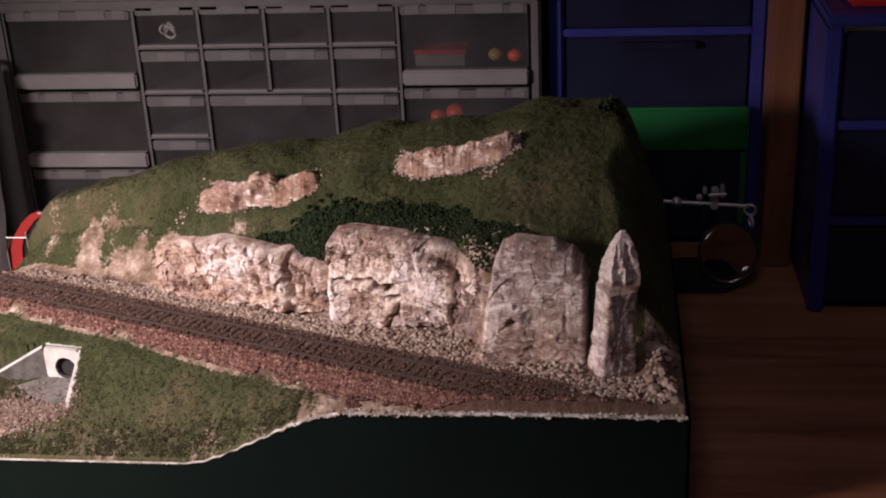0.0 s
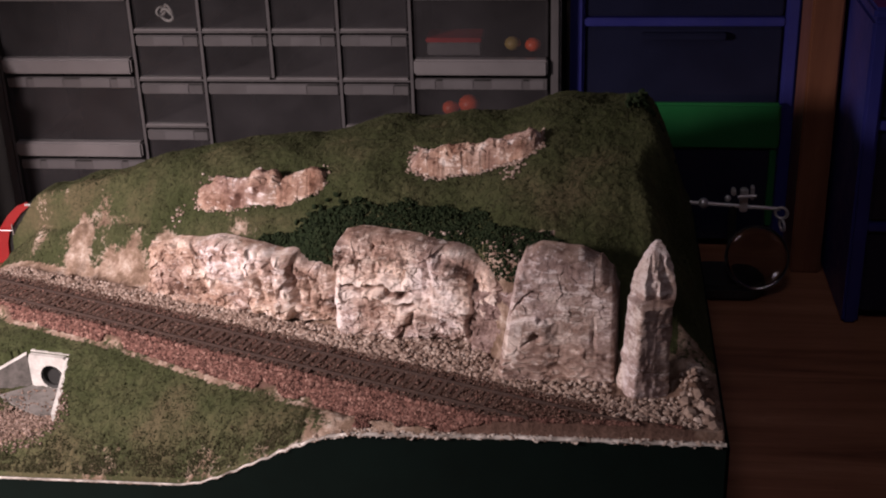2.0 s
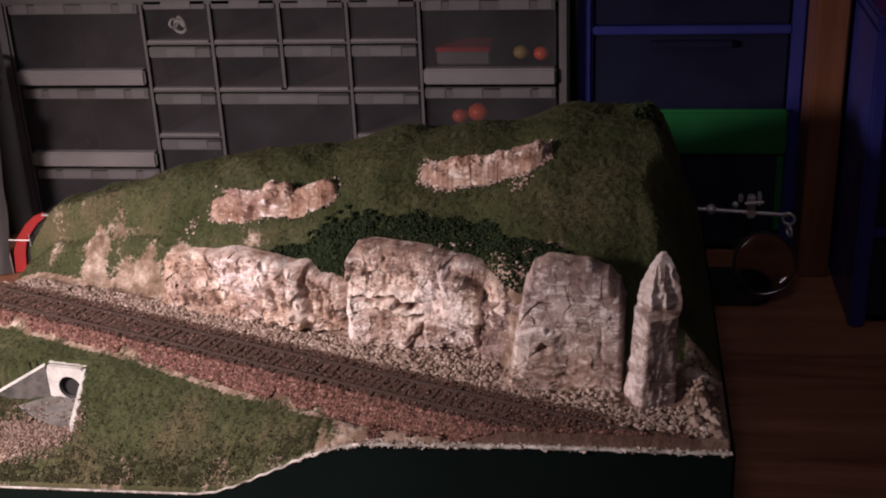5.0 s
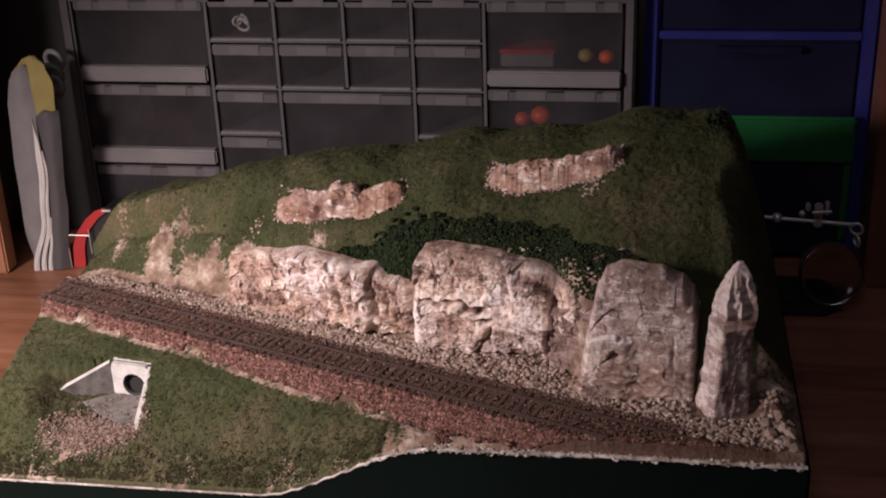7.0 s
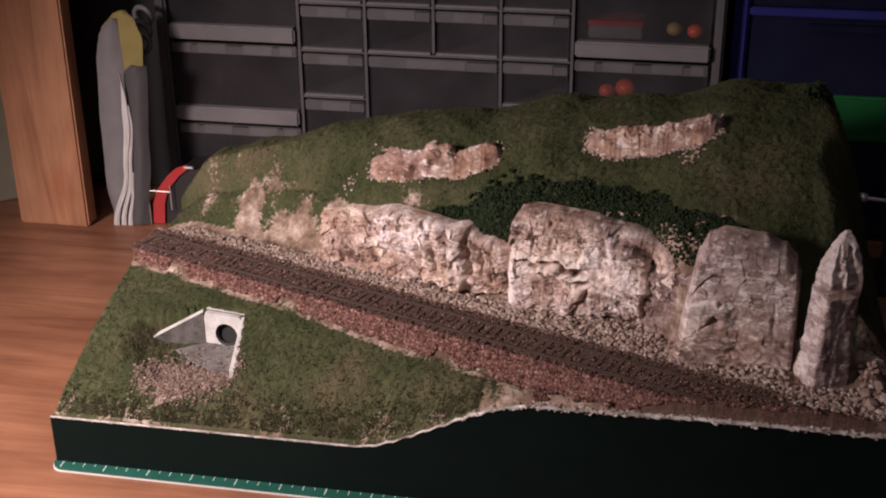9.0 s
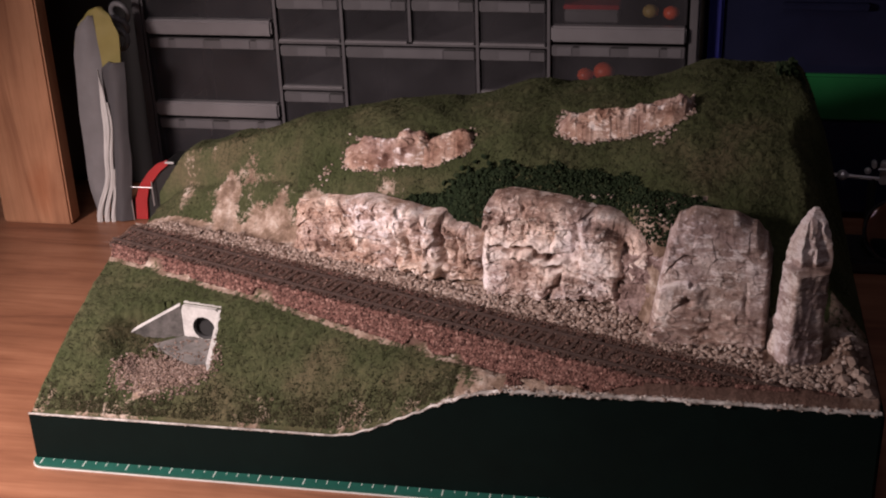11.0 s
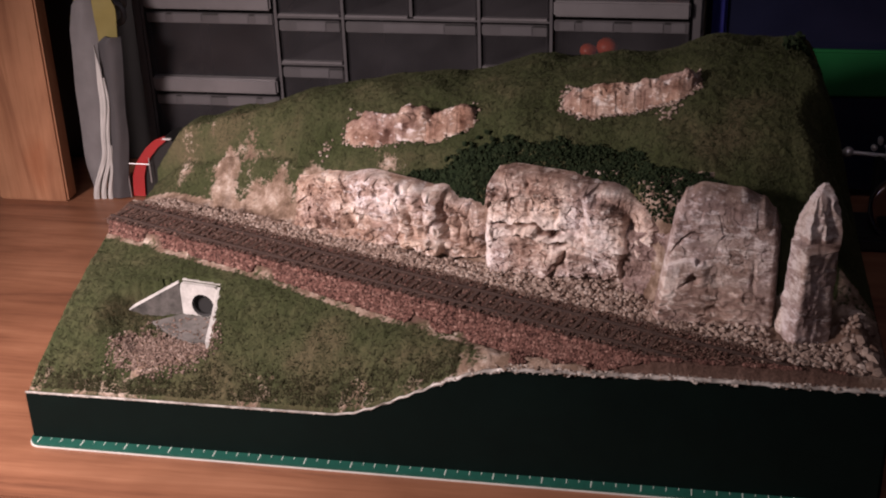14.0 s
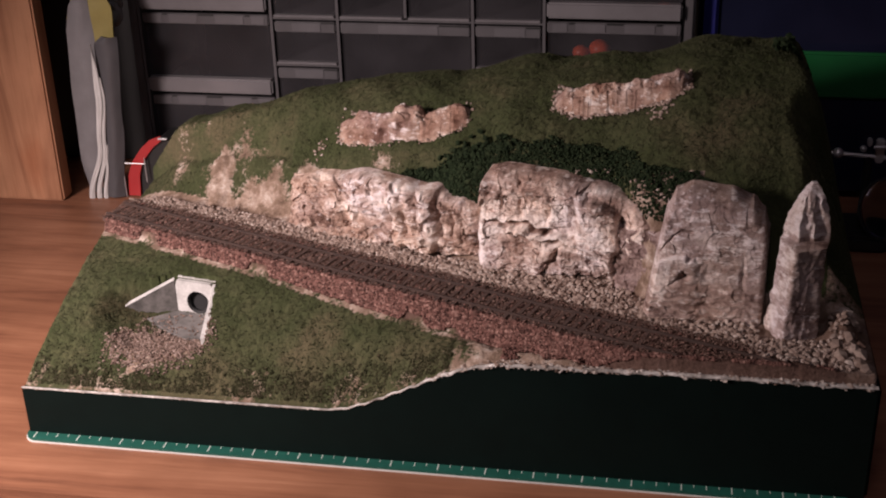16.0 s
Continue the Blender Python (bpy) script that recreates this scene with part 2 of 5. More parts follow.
PAPER_DARK = plain("dark_grey_card", (0.085, 0.083, 0.088), 0.45)
PAPER = plain("white_paper", (0.62, 0.61, 0.59), 0.7)
BLACK = plain("black_plastic", (0.015, 0.015, 0.015), 0.5)
STEEL = plain("bright_steel", (0.75, 0.75, 0.75), 0.45, 0.7)
WALL = speckled("cream_wall_paint", (0.42, 0.40, 0.30), (0.47, 0.45, 0.34), 6, 0.8, bumps=0.1)
DIM_WALL = speckled("grey_room_paint", (0.30, 0.29, 0.27), (0.34, 0.33, 0.31), 4, 0.9, bumps=0.1)
CARPET = speckled("brown_carpet", (0.10, 0.08, 0.065), (0.14, 0.11, 0.09), 60, 0.95)
GLASS, _nt, _b = material("lens_glass", 0.03)
_b.inputs["Transmission Weight"].default_value = 1.0
_b.inputs["IOR"].default_value = 1.5


# ---- building blocks ----
def empty(name, at=(0, 0, 0), label="", category="", group="", kind=""):
    ob = new(name)
    ob.location = at
    return tagged(ob, label, category, group, kind)


def mesh_of(name, bm, mat, smooth=False):
    me = bpy.data.meshes.new(name)
    bm.to_mesh(me)
    bm.free()
    me.materials.append(mat)
    if smooth:
        me.polygons.foreach_set("use_smooth", [True] * len(me.polygons))
    return me


def part(name, bm, mat, parent, label="", smooth=False, kind=""):
    """One mesh under a thing or a part; the mesh is given in the world and moved into its parent."""
    ob = new(name, mesh_of(name, bm, mat, smooth))
    if parent:
        ob.parent = parent
        p = parent
        off = Vector((0, 0, 0))
        while p:
            off += p.location
            p = p.parent
        ob.location = -off
    return tagged(ob, label, kind=kind)


def box(lo, hi, bevel=0.0, bm=None):
    bm2 = bmesh.new()
    bmesh.ops.create_cube(bm2, size=1)
    c, s = [(a + b) / 2 for a, b in zip(lo, hi)], [b - a for a, b in zip(lo, hi)]
    for v in bm2.verts:
        v.co = Vector([c[i] + v.co[i] * s[i] for i in range(3)])
    if bevel:
        bmesh.ops.bevel(bm2, geom=bm2.edges[:], offset=min(bevel, min(s) * 0.45), segments=2, affect="EDGES")
    if bm is None:
        return bm2
    me = bpy.data.meshes.new("tmp")
    bm2.to_mesh(me)
    bm2.free()
    bm.from_mesh(me)
    bpy.data.meshes.remove(me)
    return bm


def turned(bm, m):
    bmesh.ops.transform(bm, matrix=m, verts=bm.verts)
    return bm


def rod(a, b, r, seg=12, r2=None):
    a, b = Vector(a), Vector(b)
    bm = bmesh.new()
    bmesh.ops.create_cone(bm, cap_ends=True, segments=seg, radius1=r, radius2=r if r2 is None else r2, depth=(b - a).length)
    q = (b - a).to_track_quat("Z", "Y").to_matrix().to_4x4()
    return turned(bm, Matrix.Translation((a + b) / 2) @ q)


def ball(c, r, squash=(1, 1, 1), sub=2):
    bm = bmesh.new()
    bmesh.ops.create_icosphere(bm, subdivisions=sub, radius=r)
    return turned(bm, Matrix.Translation(c) @ Matrix.Diagonal((*squash, 1)))


def prism(outline, z0, z1, bevel=0.0):
    """A flat piece with the outline in x and y."""
    bm = bmesh.new()
    low = [bm.verts.new((x, y, z0)) for x, y in outline]
    f = bm.faces.new(low)
    up = bmesh.ops.extrude_face_region(bm, geom=[f])
    for v in up["geom"]:
        if isinstance(v, bmesh.types.BMVert):
            v.co.z = z1
    bmesh.ops.recalc_face_normals(bm, faces=bm.faces[:])
    if bevel:
        bmesh.ops.bevel(bm, geom=[e for e in bm.edges if abs(e.verts[0].co.z - e.verts[1].co.z) < 1e-6], offset=bevel, segments=2, affect="EDGES")
    return bm


def ring(c, axis, R, r, seg=24, tube=8):
    bm = bmesh.new()
    vs = []
    for i in range(seg):
        a = 2 * math.pi * i / seg
        row = []
        for j in range(tube):
            b = 2 * math.pi * j / tube
            row.append(bm.verts.new(((R + r * math.cos(b)) * math.cos(a), (R + r * math.cos(b)) * math.sin(a), r * math.sin(b))))
        vs.append(row)
    for i in range(seg):
        for j in range(tube):
            bm.faces.new((vs[i][j], vs[(i + 1) % seg][j], vs[(i + 1) % seg][(j + 1) % tube], vs[i][(j + 1) % tube]))
    q = Vector(axis).to_track_quat("Z", "Y").to_matrix().to_4x4()
    return turned(bm, Matrix.Translation(c) @ q)


def step(a, b, v):
    t = min(1.0, max(0.0, (v - a) / (b - a)))
    return t * t * (3 - 2 * t)


def between(table, x):
    if x <= table[0][0]:
        return table[0][1]
    for (x0, y0), (x1, y1) in zip(table, table[1:]):
        if x <= x1:
            return y0 + (y1 - y0) * step(0, 1, (x - x0) / (x1 - x0)) if x1 > x0 else y1
    return table[-1][1]


def fbm(x, y, z, octaves=4):
    return noise.fractal(Vector((x, y, z)), 0.9, 2.1, octaves)


# ---- the room ----
def wall_box(name, lo, hi, mat, label):
    ob = new(name, mesh_of(name, box(lo, hi), mat))
    return tagged(ob, label, "wall" if "wall" in name else name, kind="structure")


wall_box("wall_north", (-2.2, 0.62, -0.75), (2.2, 0.72, 1.7), WALL, "cream painted wall behind the work table")
wall_box("wall_south", (-2.2, -3.1, -0.75), (2.2, -3.0, 1.7), DIM_WALL, "plain painted wall behind the camera")
wall_box("wall_west", (-2.3, -3.0, -0.75), (-2.2, 0.62, 1.7), DIM_WALL, "plain painted side wall of the room")
wall_box("wall_east", (2.2, -3.0, -0.75), (2.3, 0.62, 1.7), DIM_WALL, "plain painted side wall of the room")
wall_box("floor", (-2.3, -3.1, -0.85), (2.3, 0.72, -0.75), CARPET, "brown carpeted floor under the table")
wall_box("ceiling", (-2.3, -3.1, 1.7), (2.3, 0.72, 1.8), DIM_WALL, "plain painted ceiling over the room")

# work table with a rounded front edge
table = empty("work_table", (0.25, 0.25, -0.75), "varnished orange-brown pine work table against the wall", "table")
part("tabletop", box((-0.75, -0.056, -0.035), (1.25, 0.60, 0.0), 0.008), TABLE, table)
for lx in (-0.70, 1.14):
    for ly in (-0.02, 0.52):
        part("leg", box((lx, ly, -0.75), (lx + 0.06, ly + 0.06, -0.035), 0.003), POST, table)


# ---- the model landscape ----
LEFT, RIGHT, FRONT, BACK = -0.0035, 0.445, 0.005, 0.30
SLOPE, TRACK_Y = -0.365, 0.1440
COS = 1 / math.sqrt(1 + SLOPE * SLOPE)
FRONT_Z = [(-0.006, 0.031), (0.168, 0.0312), (0.179, 0.0328), (0.1885, 0.0362), (0.198, 0.0405), (0.207, 0.0450), (0.216, 0.0492), (0.225, 0.0540), (0.234, 0.0582), (0.2425, 0.0615), (0.251, 0.0640), (0.263, 0.0658), (0.292, 0.0662), (0.347, 0.0672), (0.445, 0.0670)]
FOOT_Y = [(-0.006, 0.180), (0.06, 0.160), (0.115, 0.143), (0.19, 0.116), (0.237, 0.103), (0.31, 0.090), (0.336, 0.066), (0.392, 0.058), (0.445, 0.056)]
CLIFF_Z = [(-0.006, 0.078), (0.03, 0.088), (0.06, 0.096), (0.115, 0.104), (0.19, 0.108), (0.235, 0.115), (0.25, 0.125), (0.30, 0.130), (0.335, 0.130), (0.38, 0.131), (0.405, 0.122), (0.445, 0.11)]
HILL_Z = [(-0.006, 0.101), (0.03, 0.111), (0.06, 0.119), (0.13, 0.138), (0.215, 0.150), (0.26, 0.158), (0.32, 0.163), (0.36, 0.173), (0.445, 0.176)]


SHOULDER = [(-0.006, -0.0174), (0.10, -0.0192), (0.20, -0.0228), (0.27, -0.0258), (0.445, -0.0260)]


def off_track(x, y):
    """Distance from the middle of the track, uphill positive."""
    return COS * (y - TRACK_Y - SLOPE * x)


PIT = [(0.0578, 0.0842), (0.0850, 0.0802), (0.0925, 0.030), (0.060, 0.018), (0.015, 0.028), (0.004, 0.0640)]


def in_pit(x, y):
    inside = False
    for (x0, y0), (x1, y1) in zip(PIT, PIT[1:] + PIT[:1]):
        if (y0 > y) != (y1 > y) and x < x0 + (x1 - x0) * (y - y0) / (y1 - y0):
            inside = not inside
    return inside


def ground_z(x, y):
    if in_pit(x, y):
        z = slope_z(x, y)
        t = step(0.70, 1.10, math.hypot((x - 0.062) / (0.050 if x > 0.062 else 0.042), (y - 0.058) / 0.032))
        low = 0.0412 + 0.0038 * step(0.050, 0.028, x)
        return min(z, low + (z - low) * t)
    return slope_z(x, y)


def slope_z(x, y):
    d = off_track(x, y)
    if d < -0.0155:
        zf = between(FRONT_Z, x)
        zs = max(0.0685 - 0.0045 * step(0.06, 0.26, x), zf - 0.001)
        out = between(SHOULDER, x)
        if d > out:
            z = 0.0725 + (zs - 0.0725) * step(-0.0155, out, d)
        else:
            ys = TRACK_Y + SLOPE * x + out / COS
            t = min(1.0, max(0.0, (y - FRONT) / max(0.004, ys - FRONT)))
            z = zf + (zs - zf) * t ** 0.85
            z += 0.0025 * math.sin(math.pi * t) * (1 + fbm(x * 30, y * 30, 3))
    else:
        yf = between(FOOT_Y, x)
        z = 0.0725 + 0.0015 * step(0.0185, 0.0145, abs(d))
        yb = yf + 0.024
        top, crest = between(CLIFF_Z, x), between(HILL_Z, x)
        wide = 0.018 if x > 0.11 else 0.030
        if y > yf:
            if y < yf + wide:
                z = 0.0725 + (top - 0.0725) * step(yf, yf + wide, y)
            elif y < 0.205:
                t = (y - yf - wide) / (0.205 - yf - wide)
                z = top + (crest - top) * math.sin(t * math.pi / 2) ** 0.9
            else:
                z = crest - 5.0 * (y - 0.205) ** 2
            z += 0.0035 * fbm(x * 22, y * 22, 7) * step(yf + wide * 0.5, yf + wide + 0.02, y)
        # the hill's steep ends
        right_end = step(0.446, 0.405 + 0.012 * fbm(y * 20, 1, 1), x)
        z = 0.0725 + (z - 0.0725) * right_end ** 0.6 if z > 0.0725 else z
        if y > 0.165:
            low = 0.060
            z = low + (z - low) * step(-0.016, 0.028, x) ** 0.6
        # small plaster mound in the corner beside the pillar
        z += 0.011 * math.exp(-((x - 0.432) / 0.007) ** 2 - ((y - 0.044) / 0.016) ** 2)
    return z


def rockiness(x, y, z):
    """Where bare soil and rock show through the grass."""
    d = off_track(x, y)
    r = 0.0
    n = fbm(x * 45, y * 45, 11)
    if y < 0.020 and x < 0.30:
        r = max(r, 0.24 * step(0.018, 0.006, y + 0.004 * n) + 0.55 * n)
    e = between(SHOULDER, x)
    if e - 0.0045 < d < e + 0.004:
        r = max(r, 0.66 + 0.6 * fbm(x * 60, y * 60, 5))
    if d > e + 0.004 and y < between(FOOT_Y, x) + 0.006:
        r = 1.0
    if 0.03 < x < 0.24 and d > 0.0:
        h = (z - 0.073) / 0.03
        r = max(r, (0.92 - 0.70 * h + 0.85 * n) * step(0.040, 0.062, x + 0.012 * n))
    if 0.02 < x <= 0.045 and 0.02 < d < 0.07:
        r = max(r, 0.35 + 0.5 * n)
    if x > 0.21 and d < -0.02:
        r = max(r, step(0.215, 0.262, x + 0.02 * n - 0.55 * max(0, y - 0.012)))
    if math.hypot((x - 0.064) / 0.026, (y - 0.036) / 0.017) < 1.0 + 0.5 * n:
        r = max(r, 0.62)
    if 0.315 < x < 0.36 and d > 0 and y < 0.094:
        r = 1.0
    if x > 0.425 and y < 0.07:
        r = max(r, 0.55 + 0.5 * n)
    return min(1.0, max(0.0, r))


diorama = empty("model_railway_diorama", (0.22, 0.15, 0.0022), "model railway diorama, grassy hill with plaster cliffs, track and culvert", "model railway")


def build_ground():
    nx, ny = 340, 226
    verts, rock, bed = [], [], []
    for j in range(ny):
        y = FRONT + (BACK - FRONT) * j / (ny - 1)
        for i in range(nx):
            x = LEFT + (RIGHT - LEFT) * i / (nx - 1)
            z = ground_z(x, y)
            k = rockiness(x, y, z)
            z += (0.0011 if k < 0.5 else 0.0009) * fbm(x * 330, y * 330, 2, 3)
            scar = step(0.02, 0.05, x) * step(0.16, 0.11, x) * step(0.018, 0.030, off_track(x, y)) * k
            z += scar * (0.004 * (0.35 - abs(noise.noise(Vector((x * 70, y * 70, 4)))) ) + 0.0018 * fbm(x * 170, y * 170, 9))
            verts.append((x, y, z))
            rock.append(k)
            d = off_track(x, y)
            e = 0.004 * fbm(x * 90, y * 90, 21)
            bed.append(step(between(SHOULDER, x) - 0.001, between(SHOULDER, x) + 0.003, d + e) * max(step(0.0235, 0.0175, d + e), 0.6 * step(0.004, -0.002, y - between(FOOT_Y, x))))
    faces = [(j * nx + i, j * nx + i + 1, (j + 1) * nx + i + 1, (j + 1) * nx + i) for j in range(ny - 1) for i in range(nx - 1)]
    # skirt down to the base board
    rim = [i for i in range(nx)] + [j * nx + nx - 1 for j in range(1, ny)] + [(ny - 1) * nx + i for i in range(nx - 2, -1, -1)] + [j * nx for j in range(ny - 2, 0, -1)]
    start = len(verts)
    for k in rim:
        x, y, z = verts[k]
        verts.append((x, y, 0.008))
        rock.append(0.3)
        bed.append(0.0)
    for a in range(len(rim)):
        b = (a + 1) % len(rim)
        faces.append((rim[b], rim[a], start + a, start + b))
    me = bpy.data.meshes.new("grass_ground")
    me.from_pydata(verts, [], faces)
    me.attributes.new("rock", "FLOAT", "POINT").data.foreach_set("value", rock)
    me.attributes.new("bed", "FLOAT", "POINT").data.foreach_set("value", bed)
    me.polygons.foreach_set("use_smooth", [True] * len(me.polygons))
    me.materials.append(GRASS)
    ob = new("grass_ground", me)
    ob.parent, ob.location = diorama, -diorama.location
    tagged(ob, "green static grass over a moulded hillside with bare soil")


build_ground()


def build_fascia():
    """Front board cut to the land's profile, and plain boards round the other sides."""
    bm = bmesh.new()
    xs = [LEFT - 0.001 + (RIGHT - LEFT + 0.002) * i / 120 for i in range(121)]
    prev = None
    for x in xs:
        z = between(FRONT_Z, x) - 0.001
        col = [bm.verts.new((x, y, zz)) for y, zz in ((0.002, 0.0022), (0.002, z), (0.0052, z), (0.0052, 0.0022))]
        if prev:
            for k in range(4):
                bm.faces.new((prev[k], prev[(k + 1) % 4], col[(k + 1) % 4], col[k]))
        else:
            bm.faces.new(col)
        prev = col
    bm.faces.new(prev[::-1])
    bmesh.ops.recalc_face_normals(bm, faces=bm.faces[:])
    part("front_board", bm, FASCIA, diorama, "dark green painted board cut to the slope")
    part("side_board", box((LEFT - 0.002, 0.0055, 0.0022), (LEFT - 0.0005, BACK, 0.029)), FASCIA, diorama)
    part("side_board", box((RIGHT + 0.0005, 0.0055, 0.0022), (RIGHT + 0.003, BACK, 0.064)), FASCIA, diorama)
    part("back_board", box((LEFT - 0.002, BACK + 0.0005, 0.0022), (RIGHT + 0.003, BACK + 0.004, 0.060)), FASCIA, diorama)
    part("base_board", box((LEFT, 0.0055, 0.0022), (RIGHT, BACK, 0.0075)), FASCIA, diorama)
    # ragged white plaster line along the board's top edge
    bm = bmesh.new()
    rows = []
    n = 420
    for i in range(n + 1):
        x = LEFT - 0.001 + (RIGHT - LEFT + 0.002) * i / n
        z = between(FRONT_Z, x)
        rough = 0.09 + 0.91 * step(0.18, 0.26, x)
        w = 0.0001 + rough * 0.0007 * max(0.0, fbm(x * 120, 4, 4) + 0.25)
        t = 0.0002 + rough * (0.0012 * max(0.0, fbm(x * 160, 9, 2) + 0.15) + 0.0030 * max(0.0, noise.noise(Vector((x * 75, 3, 3))) - 0.12))
        rows.append([bm.verts.new(p) for p in ((x, 0.0018 - w * 0.4, z - t), (x, 0.0018 - w, z + 0.0004), (x, 0.0026 + 0.001 * rough, z + 0.0005 + rough * 0.0008 * fbm(x * 300, 1, 1)), (x, 0.0030 + rough * 0.0015, z + 0.0002))])
    for a, b in zip(rows, rows[1:]):
        for k in range(3):
            bm.faces.new((a[k], b[k], b[k + 1], a[k + 1]))
    bmesh.ops.recalc_face_normals(bm, faces=bm.faces[:])
    part("plaster_edge", bm, PLASTER, diorama, "ragged white plaster along the edge", True)


build_fascia()


# ---- rocks ----
def toned(ob, tones):
    """Where the plaster was dry-brushed pale (+), washed dark or given painted recess shade (-)."""
    ob.data.attributes.new("tone", "FLOAT", "POINT").data.foreach_set("value", tones)
    return ob


def rock_slab(name, foot, top, mat, label, seed, depth=0.012, lean=0.006, carve=None, rough=1.0, nu=170, nv=100, round_x=0.10, round_top=0.12, left_in=0.0):
    """A cast rock face. foot: (x, y) corners along its base; top: (share, z) heights; carve(u, v) gives relief and tone."""
    bm = bmesh.new()
    lens = [0.0]
    for (x0, y0), (x1, y1) in zip(foot, foot[1:]):
        lens.append(lens[-1] + math.hypot(x1 - x0, y1 - y0))
    L = lens[-1]
    fx = [(l / L, p[0]) for l, p in zip(lens, foot)]
    fy = [(l / L, p[1]) for l, p in zip(lens, foot)]

    def lin(tab, u):
        for (a, p), (b, q) in zip(tab, tab[1:]):
            if u <= b:
                return p + (q - p) * (u - a) / (b - a)
        return tab[-1][1]

    grid, tones = [], []
    dx, dy = foot[-1][0] - foot[0][0], foot[-1][1] - foot[0][1]
    n0 = Vector((dy, -dx, 0)).normalized()
    for j in range(nv + 1):
        v = j / nv
        row = []
        for i in range(nu + 1):
            u = i / nu
            x, y = lin(fx, u), lin(fy, u)
            zt = between(top, u)
            z = 0.070 + (zt - 0.070) * v
            p = Vector((x, y, z))
            q = p * 40 + Vector((seed * 3.1, seed * 1.7, 0))
            # the cast's broken planes: tilted facets at two sizes, beds with sharp lower lips, then grit
            out = depth
            for size, amount in ((1.5, 0.0013), (3.6, 0.0009), (8.0, 0.0003)):
                w = Vector((q.x * size, q.z * size * 1.35 + 0.2 * q.x * size, seed)) + 0.22 * noise.noise_vector(q * size * 1.1)
                far, pts = noise.voronoi(w)
                tilt = noise.cell_vector(pts[0] * 7.3) - Vector((0.5, 0.5, 0.5))
                out += rough * amount * (tilt.dot(w - pts[0]) * 3.0 + tilt.z * 1.2)
            bed = q.z * 2.6 + 0.25 * q.x + 0.9 * noise.noise(Vector((q.x * 1.3, q.z * 0.4, seed))) + 0.25 * noise.noise(q * 3.1)
            bed -= math.floor(bed)
            out += rough * 0.0016 * (bed - 0.5 if bed > 0.12 else 0.5 - bed / 0.12 - 0.5 + 0.38) * max(0.0, 0.25 + 1.2 * noise.noise(q * 0.9 + Vector((4, 4, 4))))
            out += rough * (0.0012 * fbm(q.x * 1.3, q.y, q.z * 1.3, 5) - 0.0014 * abs(noise.noise(Vector((q.x * 2.2, q.y, q.z * 1.7)))) + 0.0009 * fbm(q.x * 6, q.y * 6, q.z * 6, 4) + 0.0004 * noise.noise(q * 17))
            wu = u + 0.016 * noise.noise(q * 1.7) + 0.012 * noise.noise(q * 6.5)
            wv = v + 0.03 * noise.noise(q * 1.9 + Vector((0, 7, 0))) + 0.028 * noise.noise(q * 6.0 + Vector((3, 7, 0)))
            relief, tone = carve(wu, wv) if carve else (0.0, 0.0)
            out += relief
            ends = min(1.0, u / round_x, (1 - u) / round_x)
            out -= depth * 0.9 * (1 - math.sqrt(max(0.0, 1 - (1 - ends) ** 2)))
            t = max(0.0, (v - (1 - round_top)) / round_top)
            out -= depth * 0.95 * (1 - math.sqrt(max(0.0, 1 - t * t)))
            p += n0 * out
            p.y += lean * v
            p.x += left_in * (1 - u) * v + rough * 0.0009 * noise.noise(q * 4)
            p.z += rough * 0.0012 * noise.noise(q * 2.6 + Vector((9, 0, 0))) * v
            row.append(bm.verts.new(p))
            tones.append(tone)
        grid.append(row)
    back = []
    for j in (0, nv):
        back.append([bm.verts.new(Vector((lin(fx, i / nu) + left_in * (1 - i / nu) * j / nv, lin(fy, i / nu) + lean * j / nv, (0.070 if j == 0 else between(top, i / nu)))) - n0 * 0.004) for i in range(nu + 1)])
        tones += [0.0] * (nu + 1)
    for j in range(nv):
        for i in range(nu):
            bm.faces.new((grid[j][i], grid[j][i + 1], grid[j + 1][i + 1], grid[j + 1][i]))
    for i in range(nu):
        bm.faces.new((grid[nv][i], grid[nv][i + 1], back[1][i + 1], back[1][i]))
        bm.faces.new((back[1][i], back[1][i + 1], back[0][i + 1], back[0][i]))
    for i, flip in ((0, False), (nu, True)):
        loop = [grid[j][i] for j in range(nv + 1)] + [back[1][i], back[0][i]]
        bm.faces.new(loop if flip else loop[::-1])
    bmesh.ops.recalc_face_normals(bm, faces=bm.faces[:])
    return toned(part(name, bm, mat, diorama, label), tones)


def hill(a, b, soft, t):
    """One between a and b, falling off over soft on both sides."""
    return step(a - soft, a, t) * step(b + soft, b, t)


def dent(u, v, cu, cv, ru, rv):
    return math.exp(-((u - cu) / ru) ** 2 - ((v - cv) / rv) ** 2)


